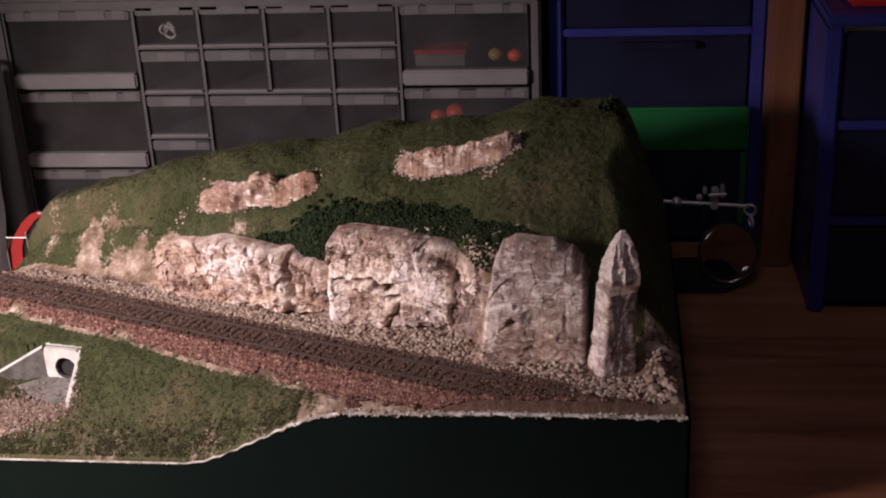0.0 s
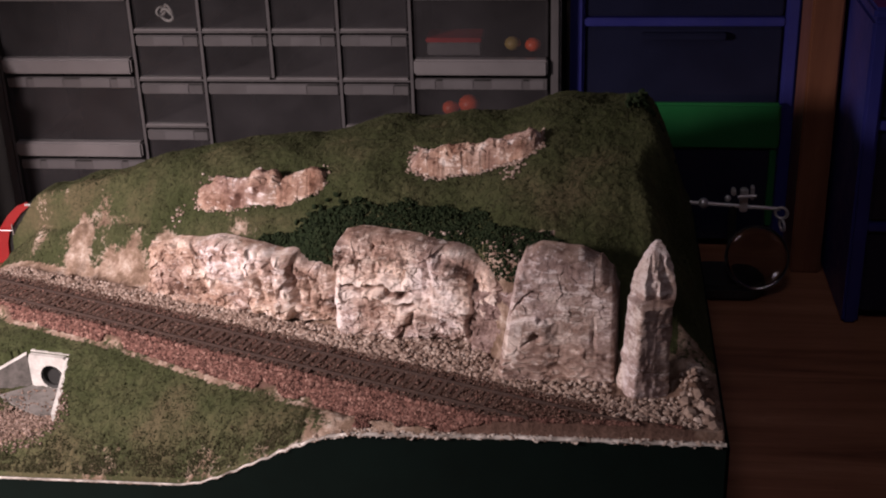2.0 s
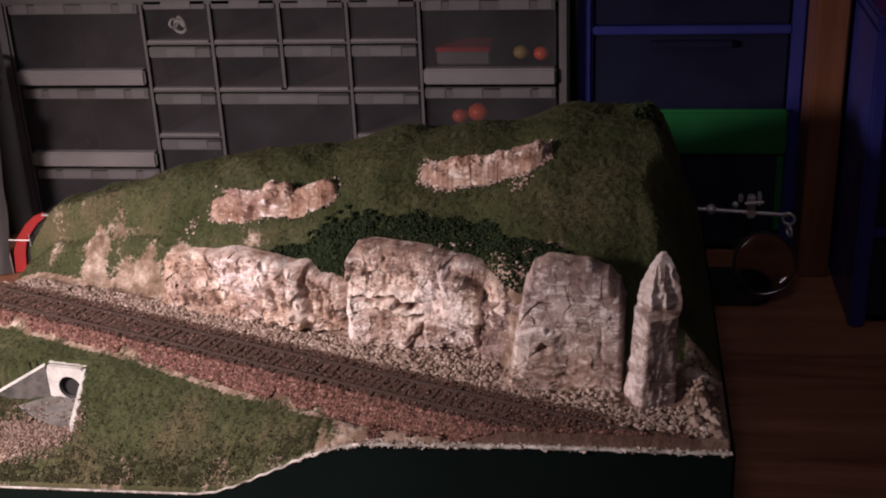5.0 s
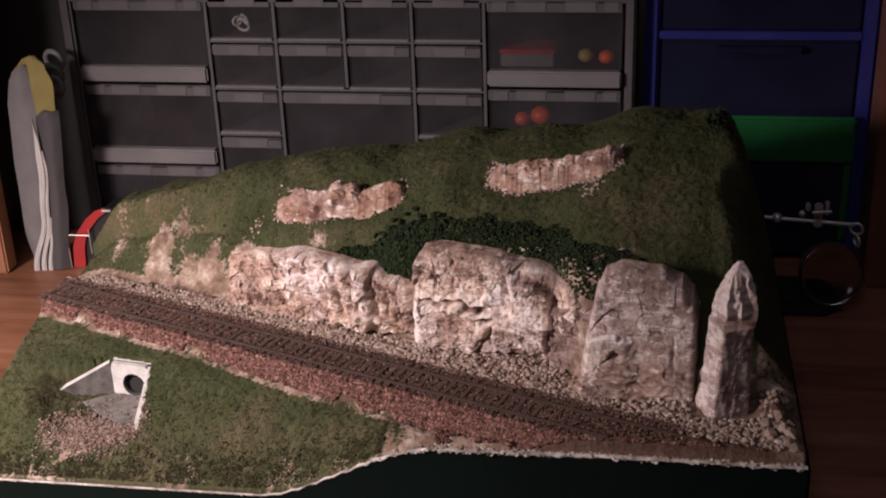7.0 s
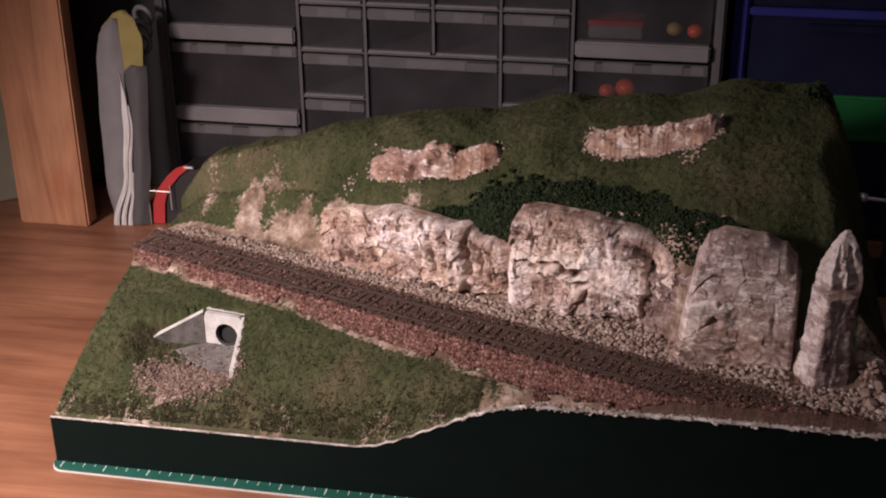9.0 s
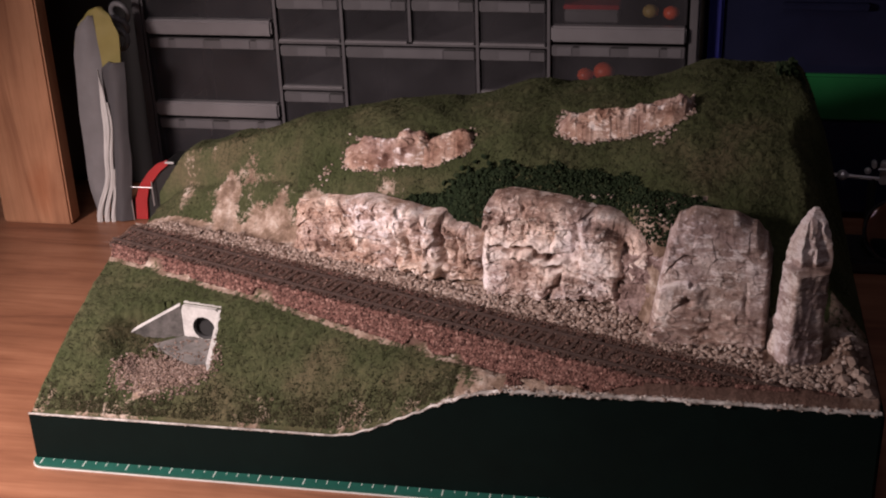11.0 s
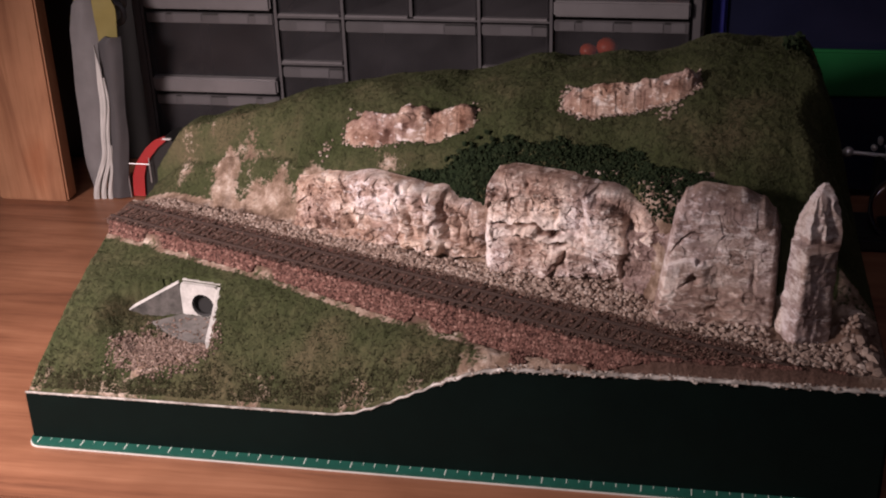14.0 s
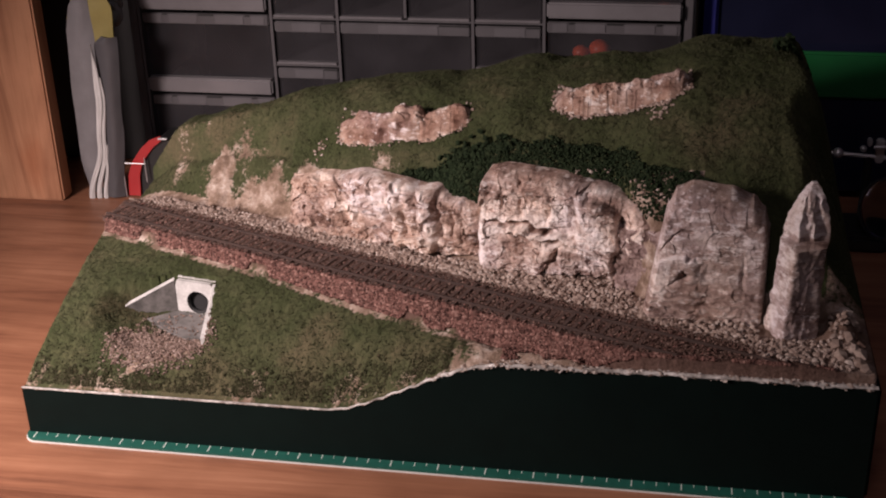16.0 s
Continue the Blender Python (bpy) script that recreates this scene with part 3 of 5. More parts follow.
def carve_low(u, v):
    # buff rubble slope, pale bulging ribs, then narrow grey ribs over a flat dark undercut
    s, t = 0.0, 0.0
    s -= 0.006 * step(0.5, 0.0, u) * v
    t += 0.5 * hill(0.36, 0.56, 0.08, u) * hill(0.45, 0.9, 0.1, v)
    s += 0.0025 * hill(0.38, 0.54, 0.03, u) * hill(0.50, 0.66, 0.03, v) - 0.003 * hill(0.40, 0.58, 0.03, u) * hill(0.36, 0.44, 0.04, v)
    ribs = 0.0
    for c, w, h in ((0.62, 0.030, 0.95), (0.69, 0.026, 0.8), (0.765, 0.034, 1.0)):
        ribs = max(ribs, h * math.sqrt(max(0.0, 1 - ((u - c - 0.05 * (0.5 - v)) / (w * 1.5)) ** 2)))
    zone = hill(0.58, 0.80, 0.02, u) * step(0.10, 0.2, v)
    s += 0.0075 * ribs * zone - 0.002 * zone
    # gaps between the ribs get their shade from the tone
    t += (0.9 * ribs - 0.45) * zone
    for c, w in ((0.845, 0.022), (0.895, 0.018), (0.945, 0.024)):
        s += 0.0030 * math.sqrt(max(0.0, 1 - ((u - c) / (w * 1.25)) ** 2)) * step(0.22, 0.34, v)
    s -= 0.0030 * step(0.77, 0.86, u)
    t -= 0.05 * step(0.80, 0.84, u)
    # the undercut at the foot has its shade painted in through the tone
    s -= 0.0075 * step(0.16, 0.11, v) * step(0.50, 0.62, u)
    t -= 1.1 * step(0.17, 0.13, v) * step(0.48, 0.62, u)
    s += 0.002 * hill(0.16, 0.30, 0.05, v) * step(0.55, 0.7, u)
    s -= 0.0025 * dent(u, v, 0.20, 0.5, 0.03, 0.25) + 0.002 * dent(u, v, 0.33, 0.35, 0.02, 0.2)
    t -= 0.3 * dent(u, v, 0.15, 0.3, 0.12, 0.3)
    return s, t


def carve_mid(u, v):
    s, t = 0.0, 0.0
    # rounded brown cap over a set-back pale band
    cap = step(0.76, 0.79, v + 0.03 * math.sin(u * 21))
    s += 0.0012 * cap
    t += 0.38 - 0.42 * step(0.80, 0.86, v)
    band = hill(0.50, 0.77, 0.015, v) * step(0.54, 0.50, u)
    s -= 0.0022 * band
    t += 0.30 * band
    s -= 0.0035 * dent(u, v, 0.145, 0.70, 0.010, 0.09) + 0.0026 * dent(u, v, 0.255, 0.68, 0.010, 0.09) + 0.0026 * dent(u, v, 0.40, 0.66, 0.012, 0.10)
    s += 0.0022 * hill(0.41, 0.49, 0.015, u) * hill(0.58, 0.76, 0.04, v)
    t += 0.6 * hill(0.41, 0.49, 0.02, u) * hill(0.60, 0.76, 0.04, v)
    # small pits under the cap, shade included in their tone
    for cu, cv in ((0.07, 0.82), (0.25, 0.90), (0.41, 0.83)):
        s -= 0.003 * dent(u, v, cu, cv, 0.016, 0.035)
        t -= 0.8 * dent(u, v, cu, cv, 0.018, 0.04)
    # two white shelves with undercuts, whose shade is put into the tone
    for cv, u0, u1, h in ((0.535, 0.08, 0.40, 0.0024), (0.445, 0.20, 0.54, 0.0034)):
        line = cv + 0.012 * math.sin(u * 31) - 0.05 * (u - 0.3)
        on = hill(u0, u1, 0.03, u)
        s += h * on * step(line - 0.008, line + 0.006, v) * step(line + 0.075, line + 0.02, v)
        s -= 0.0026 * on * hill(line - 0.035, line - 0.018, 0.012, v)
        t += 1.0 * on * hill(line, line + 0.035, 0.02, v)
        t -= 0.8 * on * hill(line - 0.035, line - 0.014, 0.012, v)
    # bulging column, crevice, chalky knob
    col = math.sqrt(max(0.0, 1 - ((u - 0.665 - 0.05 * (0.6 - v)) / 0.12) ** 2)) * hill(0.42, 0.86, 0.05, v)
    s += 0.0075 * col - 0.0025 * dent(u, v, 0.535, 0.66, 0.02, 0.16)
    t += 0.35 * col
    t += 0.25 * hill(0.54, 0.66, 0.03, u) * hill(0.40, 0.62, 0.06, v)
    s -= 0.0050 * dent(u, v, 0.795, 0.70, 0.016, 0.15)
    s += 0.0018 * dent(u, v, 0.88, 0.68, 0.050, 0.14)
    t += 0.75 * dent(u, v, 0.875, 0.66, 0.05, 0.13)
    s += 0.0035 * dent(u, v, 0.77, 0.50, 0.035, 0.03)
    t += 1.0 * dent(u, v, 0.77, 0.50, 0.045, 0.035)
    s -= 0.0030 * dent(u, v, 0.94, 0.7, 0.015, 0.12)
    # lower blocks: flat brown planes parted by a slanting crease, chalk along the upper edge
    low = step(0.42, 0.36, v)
    t -= 0.25 * low
    crease = 0.40 + 0.32 * (v - 0.2)
    s += low * (0.0030 * step(crease - 0.14, crease - 0.01, u) * step(crease + 0.02, crease - 0.01, u) - 0.0022 * math.exp(-((u - crease - 0.015) / 0.015) ** 2))
    s += low * 0.0042 * hill(0.48, 0.735, 0.03, u) * step(0.0, 0.30, v)
    edge = 0.40 - 0.55 * max(0.0, u - 0.50)
    t += 1.1 * hill(0.47, 0.73, 0.03, u) * math.exp(-((v - edge) / 0.022) ** 2)
    # set-back lower corner, toned dark to stand for its shade
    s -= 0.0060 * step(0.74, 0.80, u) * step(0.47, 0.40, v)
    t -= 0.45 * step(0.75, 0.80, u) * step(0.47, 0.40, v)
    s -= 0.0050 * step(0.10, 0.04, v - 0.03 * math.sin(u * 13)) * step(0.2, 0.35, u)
    t += 0.7 * step(0.075, 0.03, u) * step(0.8, 0.6, v)
    return s, t


def carve_right(u, v):
    # smooth slab: a slanting crack and a pink-lipped step up its side, a hole, grey bedded foot
    s, t = 0.0, 0.0
    # the crack's inner shade is put into the tone along with the relief
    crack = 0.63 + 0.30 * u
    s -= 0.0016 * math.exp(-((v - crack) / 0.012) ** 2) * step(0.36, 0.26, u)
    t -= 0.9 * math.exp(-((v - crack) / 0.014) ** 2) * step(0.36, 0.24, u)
    lip = 0.535 - 0.10 * u
    s += 0.0030 * step(lip + 0.012, lip - 0.004, v) * step(0.52, 0.34, u)
    t += 0.9 * math.exp(-((v - lip) / 0.012) ** 2) * step(0.50, 0.40, u)
    # hole: dent plus painted shade inside it
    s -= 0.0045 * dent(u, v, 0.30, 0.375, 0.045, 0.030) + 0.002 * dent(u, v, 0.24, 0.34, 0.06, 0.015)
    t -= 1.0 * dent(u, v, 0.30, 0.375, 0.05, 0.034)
    foot = step(0.31, 0.26, v)
    s += foot * (0.0012 + 0.0003 * math.sin(v * 95 + 5 * u) * hill(0.05, 0.24, 0.03, v))
    t += foot * (-0.40 + 0.35 * math.sin(v * 95 + 5 * u + 0.8))
    t += 0.9 * dent(u, v, 0.42, 0.245, 0.07, 0.012)
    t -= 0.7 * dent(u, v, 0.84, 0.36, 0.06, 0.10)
    s -= 0.0014 * dent(u, v, 0.80, 0.40, 0.02, 0.12)
    t += 0.6 * hill(0.05, 0.14, 0.03, u) * hill(0.18, 0.50, 0.05, v)
    t += 1.0 * dent(u, v, 0.90, 0.03, 0.07, 0.05)
    t += 0.25 - 0.25 * step(0.86, 0.95, v)
    return s, t


def carve_recess(u, v):
    # whole face toned down for the shade of the recess, paler foot
    return 0.0, -0.55 + 0.6 * step(0.15, 0.05, v)


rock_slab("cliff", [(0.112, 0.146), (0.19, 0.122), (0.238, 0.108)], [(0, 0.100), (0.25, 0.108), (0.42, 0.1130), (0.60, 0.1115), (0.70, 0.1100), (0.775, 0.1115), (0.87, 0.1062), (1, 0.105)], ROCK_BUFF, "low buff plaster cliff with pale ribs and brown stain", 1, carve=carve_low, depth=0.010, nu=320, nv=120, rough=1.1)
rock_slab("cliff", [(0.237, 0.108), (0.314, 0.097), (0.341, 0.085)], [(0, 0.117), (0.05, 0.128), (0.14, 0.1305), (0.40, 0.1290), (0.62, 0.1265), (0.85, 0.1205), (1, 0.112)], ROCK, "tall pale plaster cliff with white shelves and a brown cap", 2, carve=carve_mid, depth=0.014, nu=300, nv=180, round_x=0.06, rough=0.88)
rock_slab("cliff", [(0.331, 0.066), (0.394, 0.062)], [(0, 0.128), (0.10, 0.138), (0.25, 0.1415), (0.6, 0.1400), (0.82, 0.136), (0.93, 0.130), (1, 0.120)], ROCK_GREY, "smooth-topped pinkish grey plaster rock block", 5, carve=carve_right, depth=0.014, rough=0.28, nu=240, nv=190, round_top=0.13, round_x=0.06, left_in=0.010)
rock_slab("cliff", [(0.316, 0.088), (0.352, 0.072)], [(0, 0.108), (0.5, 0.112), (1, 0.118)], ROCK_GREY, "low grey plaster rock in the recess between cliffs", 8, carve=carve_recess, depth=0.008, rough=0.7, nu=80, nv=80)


def pillar():
    bm = bmesh.new()
    nu, nv = 96, 130
    rows, tones = [], []
    turn = radians(24)
    for j in range(nv + 1):
        v = j / nv
        z = 0.066 + 0.086 * v
        head = step(0.640, 0.655, v)
        rx = between([(0, 0.0128), (0.10, 0.0116), (0.25, 0.0105), (0.62, 0.0099), (0.70, 0.0098), (0.78, 0.0090), (0.84, 0.0076), (0.90, 0.0058), (0.96, 0.0036), (1.0, 0.0014)], v)
        row = []
        for i in range(nu):
            a = 2 * math.pi * i / nu
            ca, sa = math.cos(a), math.sin(a)
            c2, s2 = math.cos(a - turn), math.sin(a - turn)
            k = (abs(c2) ** 12 + abs(s2) ** 12) ** (-1 / 12)
            q = Vector((ca * 1.4 + 7, sa * 1.4, z * 45))
            r = 0.98 + 0.05 * fbm(ca * 2.2 + 5, sa * 2.2, z * 150, 5) - 0.06 * abs(noise.noise(Vector((ca * 2.5, sa * 2.5 + 3, z * 90)))) + 0.03 * noise.noise(Vector((ca * 5, sa * 5, z * 420)))
            x = ca * k * rx * r * 0.93
            y = sa * k * rx * r * 0.92
            front = step(0.1, -0.5, sa)
            # the head is a leaf-shaped plane set back behind the shaft's top, with tongues in relief
            y = y * (1 - 0.45 * head) + 0.0044 * head
            if head:
                tongue = 0.5 + 0.5 * math.cos(ca * 8 + 14 * v + 2.5 * noise.noise(Vector((ca * 3, v * 18, 2))))
                y -= 0.0022 * front * head * (tongue - 0.5) * hill(0.68, 0.90, 0.04, v)
            row.append(bm.verts.new((0.4062 + 0.0046 * v + 0.0012 * head + x, 0.044 + 0.006 * v + y, z + 0.0012 * noise.noise(q * 2) * (1 - v))))
            # light and shade put into tone: pale left side, dark line under the head
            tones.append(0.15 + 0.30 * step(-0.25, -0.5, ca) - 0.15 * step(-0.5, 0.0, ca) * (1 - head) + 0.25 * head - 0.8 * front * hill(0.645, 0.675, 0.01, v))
        rows.append(row)
    for a, b in zip(rows, rows[1:]):
        for i in range(nu):
            bm.faces.new((a[i], a[(i + 1) % nu], b[(i + 1) % nu], b[i]))
    bm.faces.new(rows[-1])
    bm.faces.new(rows[0][::-1])
    bmesh.ops.recalc_face_normals(bm, faces=bm.faces[:])
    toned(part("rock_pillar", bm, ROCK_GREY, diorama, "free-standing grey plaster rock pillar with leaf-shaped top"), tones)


pillar()


def outcrop(name, span, rise, mat, label, seed, low_y, shape):
    """A steep-fronted rock set into the slope; low_y: its lower edge in plan; shape: its height along it."""
    x0, x1, wide = span
    nu, nv = 170, 80
    rows, tones = [], []
    bm = bmesh.new()
    for j in range(nv + 1):
        v = j / nv
        row = []
        for i in range(nu + 1):
            u = i / nu
            x = x0 + (x1 - x0) * u
            foot = between(low_y, u) + 0.0011 * fbm(u * 15, seed + 3, 1, 4)
            tall = between(shape, u) + 0.05 * fbm(u * 7, seed, 2, 4)
            y = foot + wide * (0.45 + 0.55 * min(1.0, tall)) * v
            edge = min(u / 0.05, (1 - u) / 0.05, 1.0)
            front, backing = min(1.0, v / 0.30), min(1.0, (1 - v) / 0.40)
            hgt = rise * tall * math.sqrt(max(0.0, 1 - (1 - edge) ** 2)) * (front ** 0.75) * math.sqrt(max(0.0, 1 - (1 - backing) ** 2))
            q = Vector((x * 60, y * 60, seed))
            rib = abs(noise.noise(Vector((x * 95, seed, v * 1.6)))) + 0.5 * abs(noise.noise(Vector((x * 230, seed + 5, v * 4.0))))
            hgt *= 1.03 + 0.08 * noise.noise(q * 0.8) - 0.30 * rib * step(0.75, 0.2, v) + 0.14 * noise.noise(q * 3) + 0.10 * noise.noise(q * 8)
            row.append(bm.verts.new((x + 0.0008 * noise.noise(q * 4), y - 0.0010 * rib, ground_z(x, y) - 0.0015 + hgt)))
            tones.append(0.25 - 1.1 * rib + 0.9 * noise.noise(q * 2.2))
        rows.append(row)
    for a, b in zip(rows, rows[1:]):
        for i in range(nu):
            bm.faces.new((a[i], a[i + 1], b[i + 1], b[i]))
    toned(part(name, bm, mat, diorama, label), tones)


# ---- track ----
def on_track(s, d, z):
    """s metres along the track from its left end, d across it (uphill positive)."""
    return Vector((LEFT + COS * s - SLOPE * COS * d, TRACK_Y + SLOPE * LEFT + SLOPE * COS * s + COS * d, z))


track = empty("railway_track", (0, 0, 0))
track.parent = diorama
track.location = -diorama.location
TRACK_TURN = math.degrees(math.atan(SLOPE))


def rail(d):
    bm = bmesh.new()
    profile = [(-0.0007, 0), (0.0007, 0), (0.0007, 0.0003), (0.00022, 0.0005), (0.00022, 0.0010), (0.00036, 0.0011), (0.00036, 0.0014), (-0.00036, 0.0014), (-0.00036, 0.0011), (-0.00022, 0.0010), (-0.00022, 0.0005), (-0.0007, 0.0003)]
    end = ((0.0075 - TRACK_Y - SLOPE * LEFT) - COS * d) / (SLOPE * COS)
    loops = []
    for k in range(41):
        s = 0.001 + (end - 0.001) * k / 40
        loops.append([bm.verts.new(on_track(s, d + a, 0.0749 + b + 0.0002 * noise.noise(Vector((s * 30, d, 0))))) for a, b in profile])
    for a, b in zip(loops, loops[1:]):
        for i in range(len(profile)):
            bm.faces.new((a[i], a[(i + 1) % 12], b[(i + 1) % 12], b[i]))
    bm.faces.new(loops[0])
    bm.faces.new(loops[-1])
    bmesh.ops.recalc_face_normals(bm, faces=bm.faces[:])
    part("rail", bm, RAIL, track, "rust-brown weathered model rail")


for d in (-0.0083, 0.0083):
    rail(d)
tie_meshes = []
for k in range(4):
    b = box((-0.00125, -0.0145, 0.0), (0.00125, 0.0145, 0.0022), 0.0003)
    for v in b.verts:
        v.co.x += 0.0002 * noise.noise(v.co * 400 + Vector((k, 0, 0)))
        v.co.z += 0.0003 * noise.noise(v.co * 300 + Vector((0, k, 0)))
    tie_meshes.append(mesh_of("tie", b, TIE))
rng = random.Random(4)
s = 0.004
while True:
    c = on_track(s, 0, 0.0730)
    if on_track(s, -0.0145, 0).y < 0.0075:
        break
    t = new("tie", tie_meshes[rng.randrange(4)])
    t.parent = track
    t.matrix_basis = pose(c.x, c.y, c.z + rng.uniform(-0.0002, 0.0002), 0, 0, TRACK_TURN + rng.uniform(-1.5, 1.5))
    s += 0.0052

CULVERT_SPILL = (0.064, 0.037)
OUTCROPS = [(0.1395, 0.2225, 0.018), (0.273, 0.3505, 0.0205)]
OUTCROP_FOOT = [[(0, 0.165), (0.12, 0.161), (0.38, 0.1545), (0.7, 0.153), (1, 0.1545)], [(0, 0.154), (0.2, 0.1475), (0.55, 0.1465), (0.85, 0.1455), (1, 0.151)]]
outcrop("outcrop", OUTCROPS[0], 0.0095, ROCK_PINK, "pinkish plaster rock outcrop set in the grass", 3, OUTCROP_FOOT[0], [(0, 0.35), (0.10, 0.55), (0.16, 0.86), (0.42, 0.84), (0.47, 1.12), (0.62, 1.15), (0.68, 0.82), (0.9, 0.80), (1, 0.5)])
outcrop("outcrop", OUTCROPS[1], 0.0115, ROCK_PINK, "pale rubble-edged rock outcrop set in the grass", 8, OUTCROP_FOOT[1], [(0, 0.30), (0.12, 0.72), (0.3, 0.98), (0.7, 1.0), (0.9, 0.95), (1, 0.45)])


# ---- cutting mat ----
def rounded(x0, y0, x1, y1, r, n=6):
    pts = []
    for cx, cy, a0 in ((x1 - r, y1 - r, 0), (x0 + r, y1 - r, 90), (x0 + r, y0 + r, 180), (x1 - r, y0 + r, 270)):
        for k in range(n + 1):
            a = radians(a0 + 90 * k / n)
            pts.append((cx + r * math.cos(a), cy + r * math.sin(a)))
    return pts


mat = empty("cutting_mat", (0.2, 0.1, 0.0), "green cutting mat with white ruler marks under the diorama", "cutting mat")
part("core", prism(rounded(-0.0060, -0.0052, 0.4385, 0.292, 0.007), 0.0, 0.0009), MAT_EDGE, mat, "pale core layer of the mat")
part("surface", prism(rounded(-0.0056, -0.0048, 0.4380, 0.2915, 0.007), 0.0009, 0.0022), MAT, mat)
for k in range(0, 69):
    x = 0.0254 * k / 4
    if k % 4 == 0:
        y0, w = -0.0034, 0.00034
    elif k % 2 == 0:
        y0, w = -0.0016, 0.00026
    else:
        y0, w = -0.0002, 0.00022
    part("ruler_mark", box((x - w, y0, 0.0022), (x + w, 0.0018, 0.00232)), MARK, mat)


# ---- culvert in the near bank ----
def slab(a, b, top_a, top_b, low_a, low_b, thick):
    """An upright wall from a to b in plan, with its own heights at each end."""
    a, b = Vector(a), Vector(b)
    n = Vector((-(b - a).y, (b - a).x)).normalized() * thick
    bm = bmesh.new()
    vs = []
    for p, hi, lo in ((a, top_a, low_a), (b, top_b, low_b)):
        for o in (Vector((0, 0)), n):
            for z in (lo, hi):
                vs.append(bm.verts.new((p.x + o.x, p.y + o.y, z)))
    for f in ((0, 1, 5, 4), (2, 6, 7, 3), (1, 3, 7, 5), (0, 4, 6, 2), (0, 2, 3, 1), (4, 5, 7, 6)):
        bm.faces.new([vs[i] for i in f])
    bmesh.ops.recalc_face_normals(bm, faces=bm.faces[:])
    bmesh.ops.bevel(bm, geom=bm.edges[:], offset=0.0003, segments=1, affect="EDGES")
    return bm


def build_culvert():
    culvert = empty("culvert", (0.075, 0.075, 0.05))
    culvert.parent = diorama
    culvert.location = Vector((0.075, 0.075, 0.05)) - diorama.location
    tagged(culvert, "white concrete model culvert with wing walls")
    A, B = Vector((0.0590, 0.0800)), Vector((0.0838, 0.0762))
    # headwall with a round hole
    along = (B - A).normalized()
    nrm = Vector((along.y, -along.x))
    bm = bmesh.new()
    c2, r, seg = 0.0140, 0.0072, 32
    zc, z0, z1, L = 0.0485, 0.036, 0.0615, (B - A).length
    front, rear = [], []
    for k in range(seg):
        a = 2 * math.pi * k / seg
        ca, sa = math.cos(a), math.sin(a)
        t = min((L - c2) / ca if ca > 1e-6 else c2 / -ca if ca < -1e-6 else 9, (z1 - zc) / sa if sa > 1e-6 else (zc - z0) / -sa if sa < -1e-6 else 9)
        for ring_list, o in ((front, 0.0), (rear, 0.003)):
            ring_list.append([])
            for rr in (r, t):
                p = A + along * (c2 + ca * rr) - nrm * o
                ring_list[-1].append(bm.verts.new((p.x, p.y, zc + sa * rr)))
    for k in range(seg):
        j = (k + 1) % seg
        bm.faces.new((front[k][0], front[j][0], front[j][1], front[k][1]))
        bm.faces.new((rear[k][1], rear[j][1], rear[j][0], rear[k][0]))
        bm.faces.new((front[k][1], front[j][1], rear[j][1], rear[k][1]))
        bm.faces.new((front[j][0], front[k][0], rear[k][0], rear[j][0]))
    bmesh.ops.recalc_face_normals(bm, faces=bm.faces[:])
    part("headwall", bm, CONCRETE, culvert)
    # left wing's shade is put into its darker material; coping keeps plain concrete
    part("wing_wall", slab(A, (0.0300, 0.0690), 0.0612, 0.0466, 0.036, 0.036, -0.0032), STAINED_SHADED, culvert, "grey wing wall with shade in its colour")
    part("coping", slab(A + Vector((0.0, -0.0003)), (0.0298, 0.0687), 0.0620, 0.0475, 0.0613, 0.0467, -0.0036), CONCRETE, culvert, "white painted coping")
    part("wing_wall", slab(B, (0.0885, 0.0370), 0.0625, 0.0495, 0.036, 0.036, 0.0046), CONCRETE, culvert)
    part("capstone", slab(A - nrm * 0.0034, B - nrm * 0.0034, 0.0625, 0.0620, 0.0616, 0.0616, 0.0038), CONCRETE, culvert)
    # pipe behind the hole
    p0 = A + along * c2
    bm = bmesh.new()
    rings = []
    for depth in (0.0006, 0.0027):
        for rr in (0.0070, 0.0060) if depth < 0.001 else (0.0060,):
            rings.append([])
            for k in range(24):
                a = 2 * math.pi * k / 24
                p = p0 + along * (rr * math.cos(a)) - nrm * (depth if rr < 0.0065 else -0.0006)
                rings[-1].append(bm.verts.new((p.x, p.y, zc + rr * math.sin(a))))
    for a, b in zip(rings, rings[1:]):
        for k in range(24):
            bm.faces.new((a[k], a[(k + 1) % 24], b[(k + 1) % 24], b[k]))
    bm.faces.new(rings[-1])
    part("pipe", bm, PIPE_DARK, culvert, "dark pipe mouth")
    # poured apron
    bm = prism([(0.043, 0.066), (0.059, 0.079), (0.083, 0.075), (0.0855, 0.047), (0.076, 0.045), (0.064, 0.051)], 0.036, 0.0425, 0.0012)
    part("apron", bm, STAINED_SHADED, culvert, "stained plaster apron")


build_culvert()


